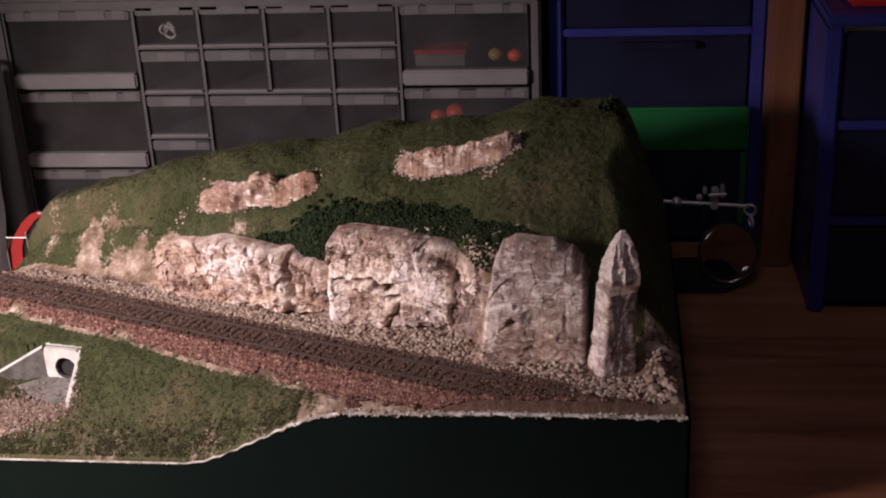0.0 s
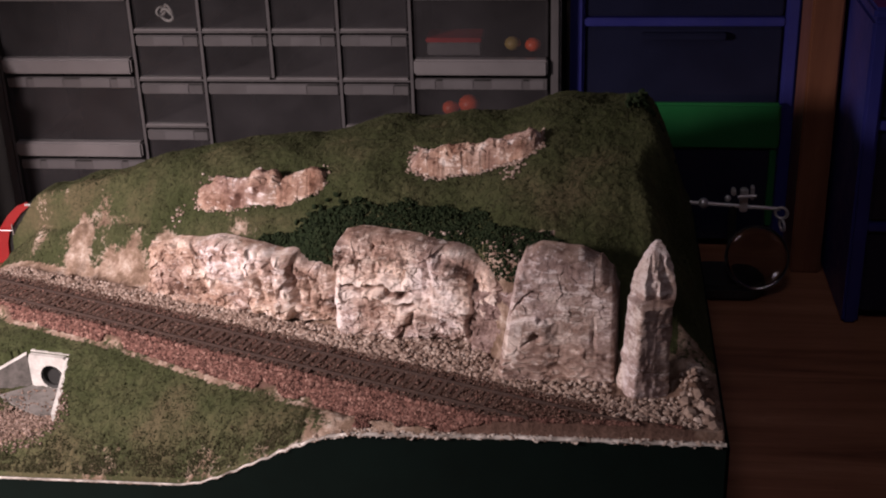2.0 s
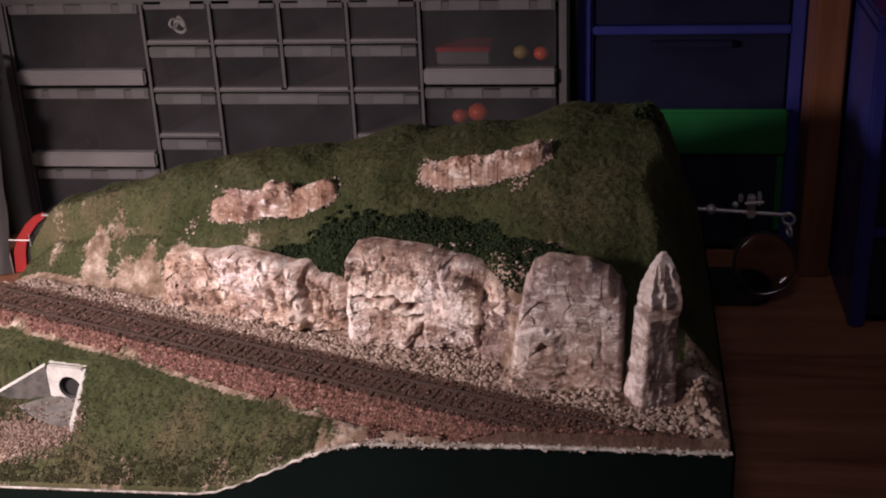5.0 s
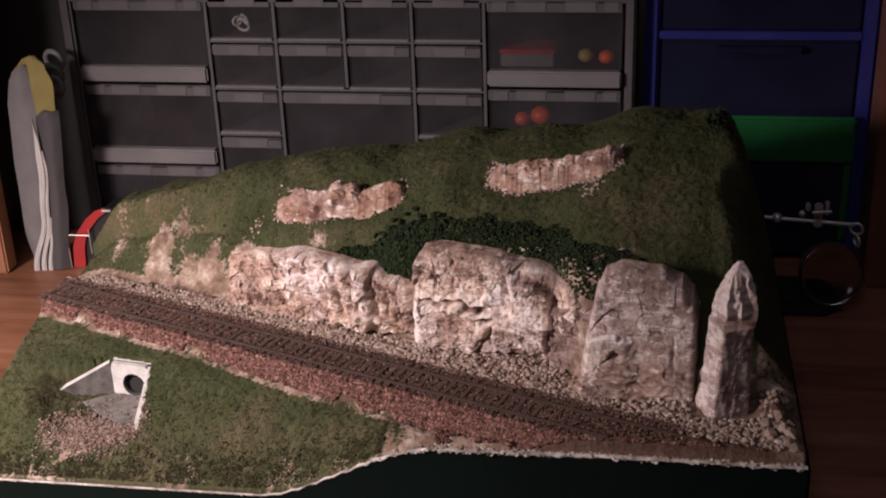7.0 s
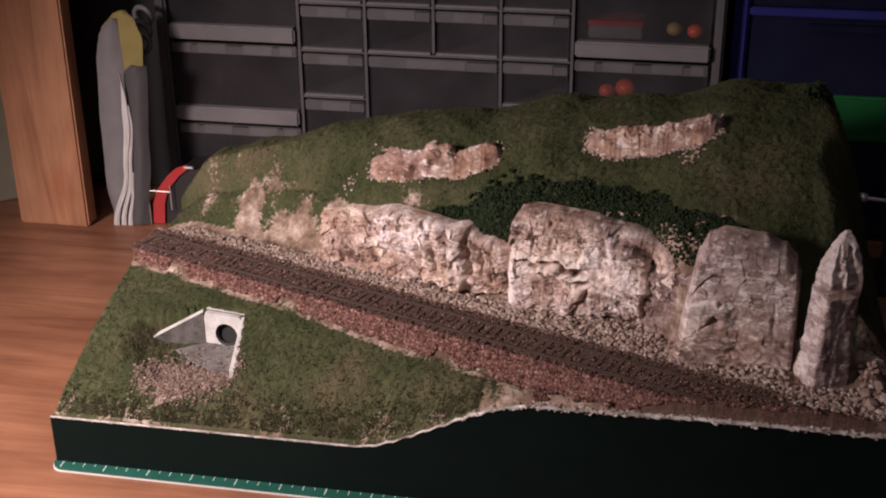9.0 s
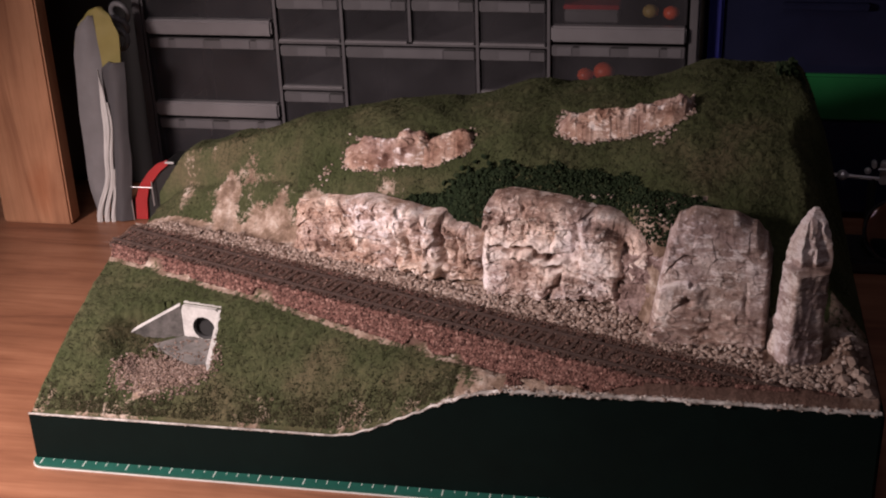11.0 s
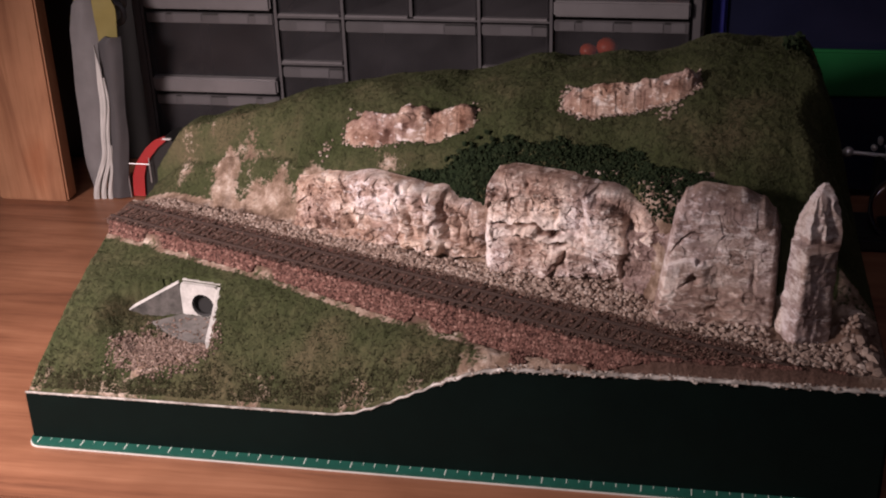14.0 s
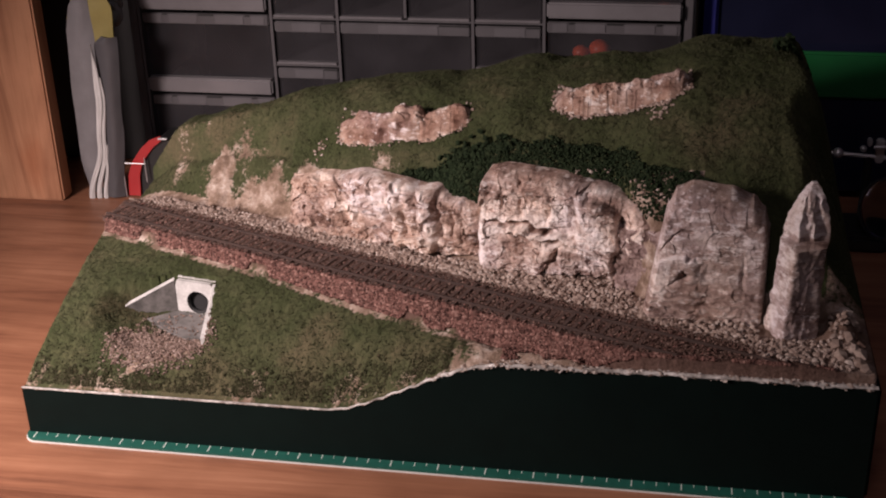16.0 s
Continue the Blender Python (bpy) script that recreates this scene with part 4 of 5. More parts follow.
# ---- drawer cabinet ----
def drawer(cabinet, x0, x1, z0, z1, y, wide):
    """One cloudy drawer: front window, pull lip along its bottom, box behind."""
    d = empty("drawer")
    d.parent = cabinet
    d.location = Vector(((x0 + x1) / 2, y, z0)) - cabinet.location
    lip = 0.0125 if wide else 0.0
    head = 0.0105
    g = 0.001
    bm = bmesh.new()
    box((x0 + g, y, z0 + lip), (x1 - g, y + 0.0022, z1 - head), 0.0006, bm)
    part("window", bm, DRAWER, d, "cloudy see-through drawer front")
    band = bmesh.new()
    box((x0 + g, y - 0.0020, z1 - head), (x1 - g, y + 0.0022, z1 - 0.0022), 0.0008, band)
    part("label_band", band, GREY, d)
    if wide:
        w = (x1 - x0)
        for a, b in ((0.05, 0.16), (0.22, 0.44), (0.58, 0.80), (0.86, 0.96)):
            part("label_tab", box((x0 + w * a, y - 0.0025, z1 - head + 0.001), (x0 + w * b, y - 0.0022, z1 - 0.003), 0.0004), GREY_TAB, d, "paler label tab")
        for a, b in ((0.45, 0.57), (0.81, 0.85), (0.17, 0.21)):
            part("slot", box((x0 + w * a, y - 0.0024, z1 - 0.0036), (x0 + w * b, y - 0.0021, z1 - 0.0022)), BLACK, d, "dark gap over the drawer")
        b = box((x0 + g, y - 0.0065, z0 + 0.0006), (x1 - g, y + 0.0022, z0 + lip), 0.0014)
        part("pull_lip", b, GREY_LIP, d, "pale grey pull lip")
    else:
        w = (x1 - x0)
        part("label_tab", box((x0 + w * 0.3, y - 0.0025, z1 - head + 0.001), (x0 + w * 0.75, y - 0.0022, z1 - 0.003), 0.0004), GREY_TAB, d, "paler label tab")
        part("slot", box((x0 + w * 0.76, y - 0.0024, z1 - 0.0034), (x0 + w * 0.98, y - 0.0021, z1 - 0.0022)), BLACK, d, "dark gap over the drawer")
        part("pull_lip", box((x0 + g, y - 0.0035, z0 + 0.0004), (x1 - g, y + 0.0022, z0 + 0.0022), 0.0006), GREY_LIP, d, "pale grey pull lip")
    part("tray", box((x0 + g + 0.001, y + 0.0026, z0 + 0.0006), (x0 + g + 0.002, y + 0.10, z1 - head)), DRAWER, d)
    part("tray", box((x1 - g - 0.002, y + 0.0026, z0 + 0.0006), (x1 - g - 0.001, y + 0.10, z1 - head)), DRAWER, d)
    return d


def drawer_cabinet():
    X0, X1, Y0, Z1 = -0.079, 0.354, 0.372, 0.2125
    cab = empty("drawer_cabinet", (0.137, 0.44, 0.0), "grey plastic small-parts cabinet with cloudy drawers", "storage cabinet")
    bm = bmesh.new()
    box((X0, Y0, 0.0), (X0 + 0.009, Y0 + 0.15, Z1), 0.002, bm)
    box((X1 - 0.0075, Y0, 0.0), (X1, Y0 + 0.15, Z1), 0.002, bm)
    box((X0, Y0 + 0.002, 0.0), (X1, Y0 + 0.15, 0.012), 0.001, bm)
    box((X0, Y0 - 0.002, Z1 - 0.0115), (X1, Y0 + 0.15, Z1), 0.003, bm)
    part("frame", bm, GREY, cab)
    part("back_panel", box((X0 + 0.009, Y0 + 0.135, 0.012), (X1 - 0.006, Y0 + 0.14, Z1 - 0.0115)), INNER, cab)
    cols = [(-0.069, 0.0345), (0.0370, 0.0870), (0.0890, 0.1395), (0.1415, 0.1905), (0.1925, 0.2435), (0.2460, 0.3455)]
    for x in [(a[1] + b[0]) / 2 for a, b in zip(cols, cols[1:])]:
        low = 0.136 if abs(x - 0.1405) < 0.001 else 0.012
        part("divider", box((x - 0.0011, Y0 + 0.001, low), (x + 0.0011, Y0 + 0.13, Z1 - 0.0115)), GREY, cab)
    for ci in (0, 5):
        for k in range(5):
            z1 = 0.2045 - 0.0665 * k
            z0 = max(0.013, z1 - 0.0655)
            if z1 > 0.03:
                drawer(cab, *cols[ci], z0, z1, Y0 + 0.003, True)
    for ci in (1, 2, 3, 4):
        for k in range(8):
            z1 = 0.2075 - 0.0370 * k
            z0 = max(0.013, z1 - 0.0360)
            if z1 < 0.03 or (ci in (2, 3) and 0.05 < z1 < 0.14):
                continue
            drawer(cab, *cols[ci], z0, z1, Y0 + 0.003, False)
    drawer(cab, cols[2][0], cols[3][1], 0.0605, 0.1335, Y0 + 0.003, False)
    for z in (0.1710, 0.1340, 0.0970):
        spans = ((0.0355, 0.0880), (0.1915, 0.2445)) if z < 0.12 else ((0.0355, 0.2445),)
        for a, b in spans:
            part("shelf", box((a, Y0 + 0.0015, z - 0.001), (b, Y0 + 0.12, z + 0.0005)), GREY, cab)
    return cab


drawer_cabinet()
carton = new("storage_box", mesh_of("storage_box", box((-0.06, 0.385, 0.2125), (0.345, 0.50, 0.30), 0.002), GREY))
tagged(carton, "dark grey plastic box lying on top of the cabinet", "box")
# contents seen through the drawer fronts
tin = empty("plastic_tub", (0.275, 0.40, 0.152), "small clear tub with a red lid inside a drawer", "tub")
part("tub", box((0.255, 0.384, 0.1505), (0.295, 0.41, 0.160), 0.001), GREY_LIP, tin)
part("lid", box((0.254, 0.383, 0.1602), (0.296, 0.411, 0.1635), 0.001), RED, tin, "red plastic lid")
for at, r, m, txt in (((0.3330, 0.3900, 0.1570), 0.0062, ORANGE, "orange plastic ball"), ((0.3180, 0.3900, 0.1580), 0.0062, OCHRE, "ochre plastic ball"), ((0.2710, 0.3890, 0.1085), 0.0065, ORANGE, "orange plastic ball"), ((0.2850, 0.3910, 0.1110), 0.0085, ORANGE, "orange plastic ball")):
    ob = new("plastic_ball", mesh_of("plastic_ball", ball(at, r, (1, 1, 0.85)), m, True))
    tagged(ob, txt + " inside a cabinet drawer", "ball")
coil = ring((0.060, 0.386, 0.1805), (0.2, 1, 0.3), 0.0050, 0.0012)
for c, ax, r in (((0.0625, 0.384, 0.1850), (1, 1, 0.6), 0.0042), ((0.0560, 0.385, 0.1835), (-1, 1, 0.2), 0.0034)):
    tmp = bpy.data.meshes.new("tmp")
    extra = ring(c, ax, r, 0.0010)
    extra.to_mesh(tmp)
    extra.free()
    coil.from_mesh(tmp)
    bpy.data.meshes.remove(tmp)
wire = new("wire_coil", mesh_of("wire_coil", coil, PAPER, True))
tagged(wire, "small coil of white wire inside a drawer", "wire")


# ---- blue drawer towers ----
def drawer_tower(x0, x1, y0, height, levels, label, fronts):
    t = empty("drawer_tower", ((x0 + x1) / 2, y0 + 0.1, 0), label, "drawer unit")
    w = 0.0105
    for a in (x0, x1 - w):
        part("upright", box((a, y0, 0.0), (a + w, y0 + 0.24, height), 0.002), BLUE, t)
    part("top_panel", box((x0, y0, height), (x1, y0 + 0.24, height + 0.008), 0.002), BLUE, t)
    for z in levels:
        part("rail", box((x0 + w, y0 + 0.001, z - 0.003), (x1 - w, y0 + 0.22, z + 0.003), 0.001), BLUE, t)
    edges = [0.004] + list(levels) + [height]
    for k, (a, b) in enumerate(zip(edges, edges[1:])):
        d = empty("drawer")
        d.parent = t
        d.location = Vector(((x0 + x1) / 2, y0, a)) - t.location
        m = fronts[min(k, len(fronts) - 1)]
        part("front", box((x0 + w + 0.001, y0 + 0.003, a + 0.004), (x1 - w - 0.001, y0 + 0.007, b - 0.004), 0.0015), m, d)
        part("pull", box(((x0 + x1) / 2 - 0.03, y0 - 0.004, b - 0.012), ((x0 + x1) / 2 + 0.03, y0 + 0.003, b - 0.007), 0.001), m, d)
        if m is BLUE_DARK:
            part("tray", box((x0 + w + 0.002, y0 + 0.0075, a + 0.004), (x1 - w - 0.002, y0 + 0.20, a + 0.012)), BLACK, d)
    return t


drawer_tower(0.3600, 0.5230, 0.387, 0.30, (0.174, 0.235), "blue plastic drawer tower with dark drawers", (BLUE_DARK, BLUE_DARK))
green = empty("green_drawer", (0.475, 0.383, 0.0), "green plastic drawer pulled out under a blue tower", "drawer")
part("lip", box((0.376, 0.378, 0.081), (0.513, 0.384, 0.1165), 0.002), GREEN, green)
part("side_edge", box((0.507, 0.379, 0.020), (0.512, 0.384, 0.0805), 0.001), GREEN, green)
part("window", box((0.378, 0.380, 0.008), (0.5065, 0.3835, 0.0805), 0.001), BLUE_DARK, green)
drawer_tower(0.547, 0.78, 0.262, 0.208, (0.07, 0.14), "blue plastic drawer unit beside the wooden post", (BLUE_DARK, BLUE_DARK))
red_box = new("red_box", mesh_of("red_box", box((0.562, 0.28, 0.2165), (0.70, 0.40, 0.245), 0.003), RED))
tagged(red_box, "red plastic box lying on the blue drawer unit", "box")

# ---- wooden posts of the shelf over the table ----
for x0, x1, y0, y1, txt in ((-0.184, -0.126, 0.311, 0.3275, "knotty orange pine post standing on the table"), (0.5225, 0.5440, 0.340, 0.385, "brown wooden post standing between blue drawer units")):
    ob = new("shelf_post", mesh_of("shelf_post", box((x0, y0, 0.0), (x1, y1, 0.62), 0.0015), POST if x0 < 0 else POST_BROWN))
    tagged(ob, txt, "post")
shelf = new("shelf", mesh_of("shelf", box((-0.30, 0.30, 0.62), (0.85, 0.60, 0.645), 0.003), POST))
tagged(shelf, "wooden shelf board carried by the posts", "shelf")
panel = new("cream_panel", mesh_of("cream_panel", turned(box((-0.075, 0, 0.0), (0.075, 0.012, 0.40), 0.001), pose(-0.245, 0.327, 0, 0, 0, 40)), WALL))
tagged(panel, "cream painted board standing behind the post", "board")
# black block added in place of the dark gap beside the cabinet
board = new("dark_void", mesh_of("dark_void", box((-0.21, 0.40, 0.0), (-0.084, 0.60, 0.40), 0.002), BLACK))
tagged(board, "black block filling the dark void between the post and the cabinet", "box")


# ---- papers standing by the cabinet ----
def outline_leaf(pts, y, thick, bend=0.0):
    """A leaf standing upright, its outline in x and z; bend bows it front to back."""
    bm = bmesh.new()
    zs = [p[1] for p in pts]
    lo, hi = min(zs), max(zs)
    f, b = [], []
    for x, z in pts:
        o = bend * math.sin(math.pi * (z - lo) / (hi - lo))
        f.append(bm.verts.new((x, y + o, z)))
        b.append(bm.verts.new((x, y + o + thick, z)))
    bm.faces.new(f)
    bm.faces.new(b[::-1])
    for i in range(len(pts)):
        j = (i + 1) % len(pts)
        bm.faces.new((f[i], b[i], b[j], f[j]))
    bmesh.ops.recalc_face_normals(bm, faces=bm.faces[:])
    bmesh.ops.triangulate(bm, faces=[x for x in bm.faces if len(x.verts) > 4])
    return bm


def leaf(left, right, y, bulge, thick):
    """A standing leaf between a left and a right edge, each (z, x), bowed towards the front."""
    bm = bmesh.new()
    lo, hi = left[0][0], left[-1][0]
    n, m = 26, 10
    sides = []
    for o in (0.0, thick):
        rows = []
        for j in range(n + 1):
            z = lo + (hi - lo) * j / n
            a, b = between(left, z), between(right, z)
            rows.append([bm.verts.new((a + (b - a) * i / m, y + o + bulge * math.sin(math.pi * (0.15 + 0.7 * i / m)) + 0.0006 * noise.noise(Vector((z * 60, i * 0.3, y * 90))), z)) for i in range(m + 1)])
        for r, s in zip(rows, rows[1:]):
            for i in range(m):
                bm.faces.new((r[i], r[i + 1], s[i + 1], s[i]))
        sides.append(rows)
    f, b = sides
    rim = lambda g: [g[0][i] for i in range(m + 1)] + [g[j][m] for j in range(1, n + 1)] + [g[n][i] for i in range(m - 1, -1, -1)] + [g[j][0] for j in range(n - 1, 0, -1)]
    p, q = rim(f), rim(b)
    for i in range(len(p)):
        j = (i + 1) % len(p)
        bm.faces.new((p[i], q[i], q[j], p[j]))
    bmesh.ops.recalc_face_normals(bm, faces=bm.faces[:])
    return bm


folder = empty("paper_folder", (-0.095, 0.34, 0.0), "standing stack of grey folders, white pages and yellow card", "folder")
part("grey_cover", leaf([(0.004, -0.110), (0.03, -0.1135), (0.08, -0.1125), (0.13, -0.1095), (0.150, -0.106), (0.162, -0.100), (0.166, -0.093)], [(0.004, -0.100), (0.06, -0.089), (0.12, -0.0875), (0.166, -0.089)], 0.3275, -0.004, 0.0012), PAPER_GREY, folder, "pale grey bent cover")
part("yellow_card", leaf([(0.10, -0.1085), (0.142, -0.1085), (0.156, -0.104), (0.168, -0.095), (0.172, -0.086)], [(0.10, -0.086), (0.128, -0.0735), (0.150, -0.0720), (0.164, -0.0760), (0.172, -0.083)], 0.3300, -0.004, 0.0012), YELLOW, folder, "yellow card with a rounded top")
part("dark_cover", leaf([(0.001, -0.098), (0.06, -0.0905), (0.125, -0.0880), (0.131, -0.0815)], [(0.001, -0.0800), (0.06, -0.0740), (0.131, -0.0690)], 0.3270, -0.006, 0.0012), PAPER_DARK, folder, "dark grey folder cover")
part("page", leaf([(0.0, -0.1085), (0.045, -0.0950), (0.085, -0.0910), (0.126, -0.0890)], [(0.0, -0.1040), (0.045, -0.0915), (0.085, -0.0860), (0.105, -0.0862), (0.126, -0.0886)], 0.3200, -0.001, 0.0010), PAPER, folder, "white page edge")
part("page", leaf([(0.0, -0.1025), (0.045, -0.0912), (0.085, -0.0858), (0.1, -0.0862)], [(0.0, -0.0985), (0.045, -0.0885), (0.085, -0.0838), (0.1, -0.0850)], 0.3210, -0.001, 0.0010), PAPER, folder)
part("page", leaf([(0.0, -0.0970), (0.03, -0.0915), (0.045, -0.0884)], [(0.0, -0.0935), (0.03, -0.0892), (0.045, -0.0874)], 0.3215, -0.001, 0.0010), PAPER, folder)
for k, (x, z) in enumerate(((-0.0835, 0.150), (-0.0815, 0.160), (-0.0845, 0.139))):
    ob = new("cable", mesh_of("cable", ring((x, 0.356, z), (0.3, 1, 0.5 - 0.3 * k), 0.0075, 0.0022), PAPER_GREY, True))
    tagged(ob, "grey cable loop hanging beside the cabinet", "cable", "cables beside the cabinet")

# red tape measure lying behind the hill's end
tape = empty("tape_measure", (-0.066, 0.335, 0.0), "red tape measure with silver clip behind the hill", "tape measure")
prof = [(-0.0725, 0.0), (-0.0715, 0.018), (-0.0670, 0.029), (-0.0585, 0.040), (-0.0500, 0.0465), (-0.0330, 0.0490), (-0.0250, 0.0)]
part("case", outline_leaf(prof, 0.3290, 0.030), BLACK, tape, "black case side")
outer = [(-0.0780, 0.001), (-0.0765, 0.018), (-0.0720, 0.0295), (-0.0630, 0.0415), (-0.0550, 0.0485), (-0.0460, 0.0520)]
inner = [(-0.0460, 0.0480), (-0.0530, 0.0425), (-0.0600, 0.0340), (-0.0645, 0.0265), (-0.0670, 0.018), (-0.0685, 0.001)]
part("red_rim", outline_leaf(outer + inner, 0.3265, 0.0020), RED, tape, "red plastic rim")
part("clip", rod((-0.0790, 0.3245, 0.0293), (-0.0605, 0.3245, 0.0293), 0.0005, 8), STEEL, tape, "silver wire clip")
part("clip", rod((-0.0790, 0.3245, 0.0005), (-0.0790, 0.3245, 0.0293), 0.0004, 8), STEEL, tape)
part("clip", rod((-0.0605, 0.3245, 0.0140), (-0.0605, 0.3245, 0.0345), 0.0005, 8), STEEL, tape)
part("hook", box((-0.0475, 0.3240, 0.0500), (-0.0400, 0.3270, 0.0512), 0.0003), STEEL, tape)

# soldering stand with clips and lens
stand = empty("helping_hand_stand", (0.475, 0.312, 0.0), "steel soldering stand with clips and a round lens", "tool")
stand.name = "soldering_stand"
part("base", prism(rounded(0.448, 0.290, 0.500, 0.335, 0.015), 0.0, 0.012, 0.003), BLACK, stand)
part("stem", rod((0.476, 0.314, 0.012), (0.476, 0.314, 0.064), 0.003), BLACK, stand)
part("crossbar", rod((0.430, 0.316, 0.0655), (0.508, 0.310, 0.0630), 0.0014), STEEL, stand)
part("knob", ball((0.4555, 0.314, 0.0650), 0.0038), STEEL, stand, smooth=True)
part("knob", ball((0.4720, 0.3135, 0.0690), 0.0024), STEEL, stand, smooth=True)
part("clamp", box((0.4800, 0.3095, 0.0600), (0.4855, 0.3155, 0.0770), 0.001), STEEL, stand)
part("clamp", box((0.4870, 0.3095, 0.0690), (0.4895, 0.3155, 0.0790), 0.0008), STEEL, stand)
part("clamp", box((0.4740, 0.3095, 0.0720), (0.4770, 0.3155, 0.0770), 0.0008), STEEL, stand)
part("thumb_screw", rod((0.4775, 0.305, 0.0735), (0.4905, 0.305, 0.0745), 0.0011), STEEL, stand)
part("swivel", ring((0.5085, 0.309, 0.0605), (0.3, 1, 0.1), 0.0042, 0.0011), STEEL, stand, smooth=True)
part("swivel", ring((0.5095, 0.309, 0.0515), (1, 0.3, 0.1), 0.0040, 0.0011), STEEL, stand, smooth=True)
lens = part("lens", turned(ball((0, 0, 0), 0.022, (1, 1, 0.12), 3), Matrix.Translation((0.493, 0.300, 0.030)) @ pose(0, 0, 0, 65, 20, 0)), GLASS, stand, "round magnifying lens", True)
part("lens_rim", turned(ring((0, 0, 0), (0, 0, 1), 0.0222, 0.0007), Matrix.Translation((0.493, 0.300, 0.030)) @ pose(0, 0, 0, 65, 20, 0)), BLACK, stand, smooth=True)


# ---- loose stones, turf and shrubs ----
ICO = bmesh.new()
bmesh.ops.create_icosphere(ICO, subdivisions=1, radius=1)
ICO_V = np.array([v.co[:] for v in ICO.verts])
ICO_F = np.array([[v.index for v in f.verts] for f in ICO.faces])
ICO.free()
OCT_V = np.array([(1, 0, 0), (-1, 0, 0), (0, 1, 0), (0, -1, 0), (0, 0, 1), (0, 0, -1)], float)
OCT_F = np.array([(0, 2, 4), (2, 1, 4), (1, 3, 4), (3, 0, 4), (2, 0, 5), (1, 2, 5), (3, 1, 5), (0, 3, 5)])


def scatter(name, spots, mat, label, base=(OCT_V, OCT_F), rough=0.3, seed=1, flat=0.8):
    """Many small pieces as one mesh. spots: (x, y, z, size)."""
    r = np.random.RandomState(seed)
    bv, bf = base
    n, k = len(spots), len(bv)
    sp = np.array(spots)
    q = r.normal(size=(n, 4))
    q /= np.linalg.norm(q, axis=1)[:, None]
    w, x, y, z = q.T
    R = np.stack([1 - 2 * (y * y + z * z), 2 * (x * y - z * w), 2 * (x * z + y * w), 2 * (x * y + z * w), 1 - 2 * (x * x + z * z), 2 * (y * z - x * w), 2 * (x * z - y * w), 2 * (y * z + x * w), 1 - 2 * (x * x + y * y)], 1).reshape(n, 3, 3)
    v = bv[None] * (1 + r.uniform(-rough, rough, (n, k, 1))) * r.uniform(0.7, 1.25, (n, 1, 3))
    v = np.einsum("nij,nkj->nki", R, v) * sp[:, 3][:, None, None]
    v[:, :, 2] *= flat
    v += sp[:, None, :3]
    f = (bf[None] + (np.arange(n) * k)[:, None, None]).reshape(-1, 3)
    me = bpy.data.meshes.new(name)
    me.from_pydata(v.reshape(-1, 3).tolist(), [], f.tolist())
    me.materials.append(mat)
    ob = new(name, me)
    ob.parent, ob.location = diorama, -diorama.location
    tagged(ob, label, kind="stuff")


rng = random.Random(11)
spots, pale = [], []
# red ballast: the near shoulder, thin between the ties
while len(spots) < 10000:
    s, d = rng.uniform(0, 0.445), rng.choice((rng.uniform(-0.0268, -0.013), rng.uniform(-0.0268, -0.0145), rng.uniform(-0.0268, -0.0145), rng.uniform(-0.015, 0.018)))
    p = on_track(s, d, 0)
    outer = between(SHOULDER, p.x)
    if d < outer - 0.0006:
        continue
    if not (LEFT + 0.001 < p.x < RIGHT and p.y > 0.0062):
        continue
    if d > -0.0135 and rng.random() < 0.88:
        continue
    if d < outer + 0.003 and noise.noise(Vector((p.x * 50, 3, 0))) < -0.1 - (d - outer) * 60:
        continue
    size = rng.uniform(0.0008, 0.0014) if d < -0.0135 else rng.uniform(0.0005, 0.0008)
    h = ground_z(p.x, p.y)
    spots.append((p.x, p.y, h + (0.0004 if d < -0.0135 else 0.0006) + rng.uniform(0, 0.0006), size))
for k in range(2400):
    x = rng.uniform(0.262, 0.425)
    y = rng.uniform(0.0068, max(0.0085, min(0.022, TRACK_Y + SLOPE * x - 0.016)))
    if noise.noise(Vector((x * 60, y * 90, 8))) > -0.30:
        spots.append((x, y, ground_z(x, y) + 0.0005, rng.uniform(0.0007, 0.0013)))
scatter("red_ballast", spots, RED_BALLAST, "crushed red-brown ballast beside the track", (ICO_V, ICO_F), 0.25, 2)

# pale talus between the track and the cliffs
while len(pale) < 4600:
    x = rng.uniform(LEFT + 0.002, 0.435)
    yf = between(FOOT_Y, x)
    lo = TRACK_Y + SLOPE * x + 0.0185 / COS
    hi = yf - 0.002
    if hi < lo + 0.004:
        hi = lo + 0.004
    y = rng.uniform(lo, hi)
    if y < 0.0075 or (x > 0.39 and 0.033 < y < 0.055 and x < 0.425):
        continue
    size = rng.uniform(0.0008, 0.0017) * (0.55 + 0.45 * step(0.02, 0.22, x))
    pale.append((x, y, ground_z(x, y) + 0.0006 + rng.uniform(0, 0.001) * step(lo, hi, y), size))
for k in range(260):
    x, y = rng.uniform(0.385, 0.437), rng.uniform(0.010, 0.034)
    pale.append((x, y, ground_z(x, y) + 0.0008, rng.uniform(0.0007, 0.0015)))
grit = []
while len(grit) < 12000:
    s, d = rng.uniform(0, 0.42), rng.uniform(-0.0145, 0.0185)
    p = on_track(s, d, 0)
    if p.y < 0.0065 or p.x > 0.44:
        continue
    grit.append((p.x, p.y, 0.0744 + rng.uniform(0, 0.0007), rng.uniform(0.0004, 0.0007)))
scatter("brown_grit", grit, GRIT, "brown grit between the ties", (OCT_V, OCT_F), 0.3, 12)
chips = []
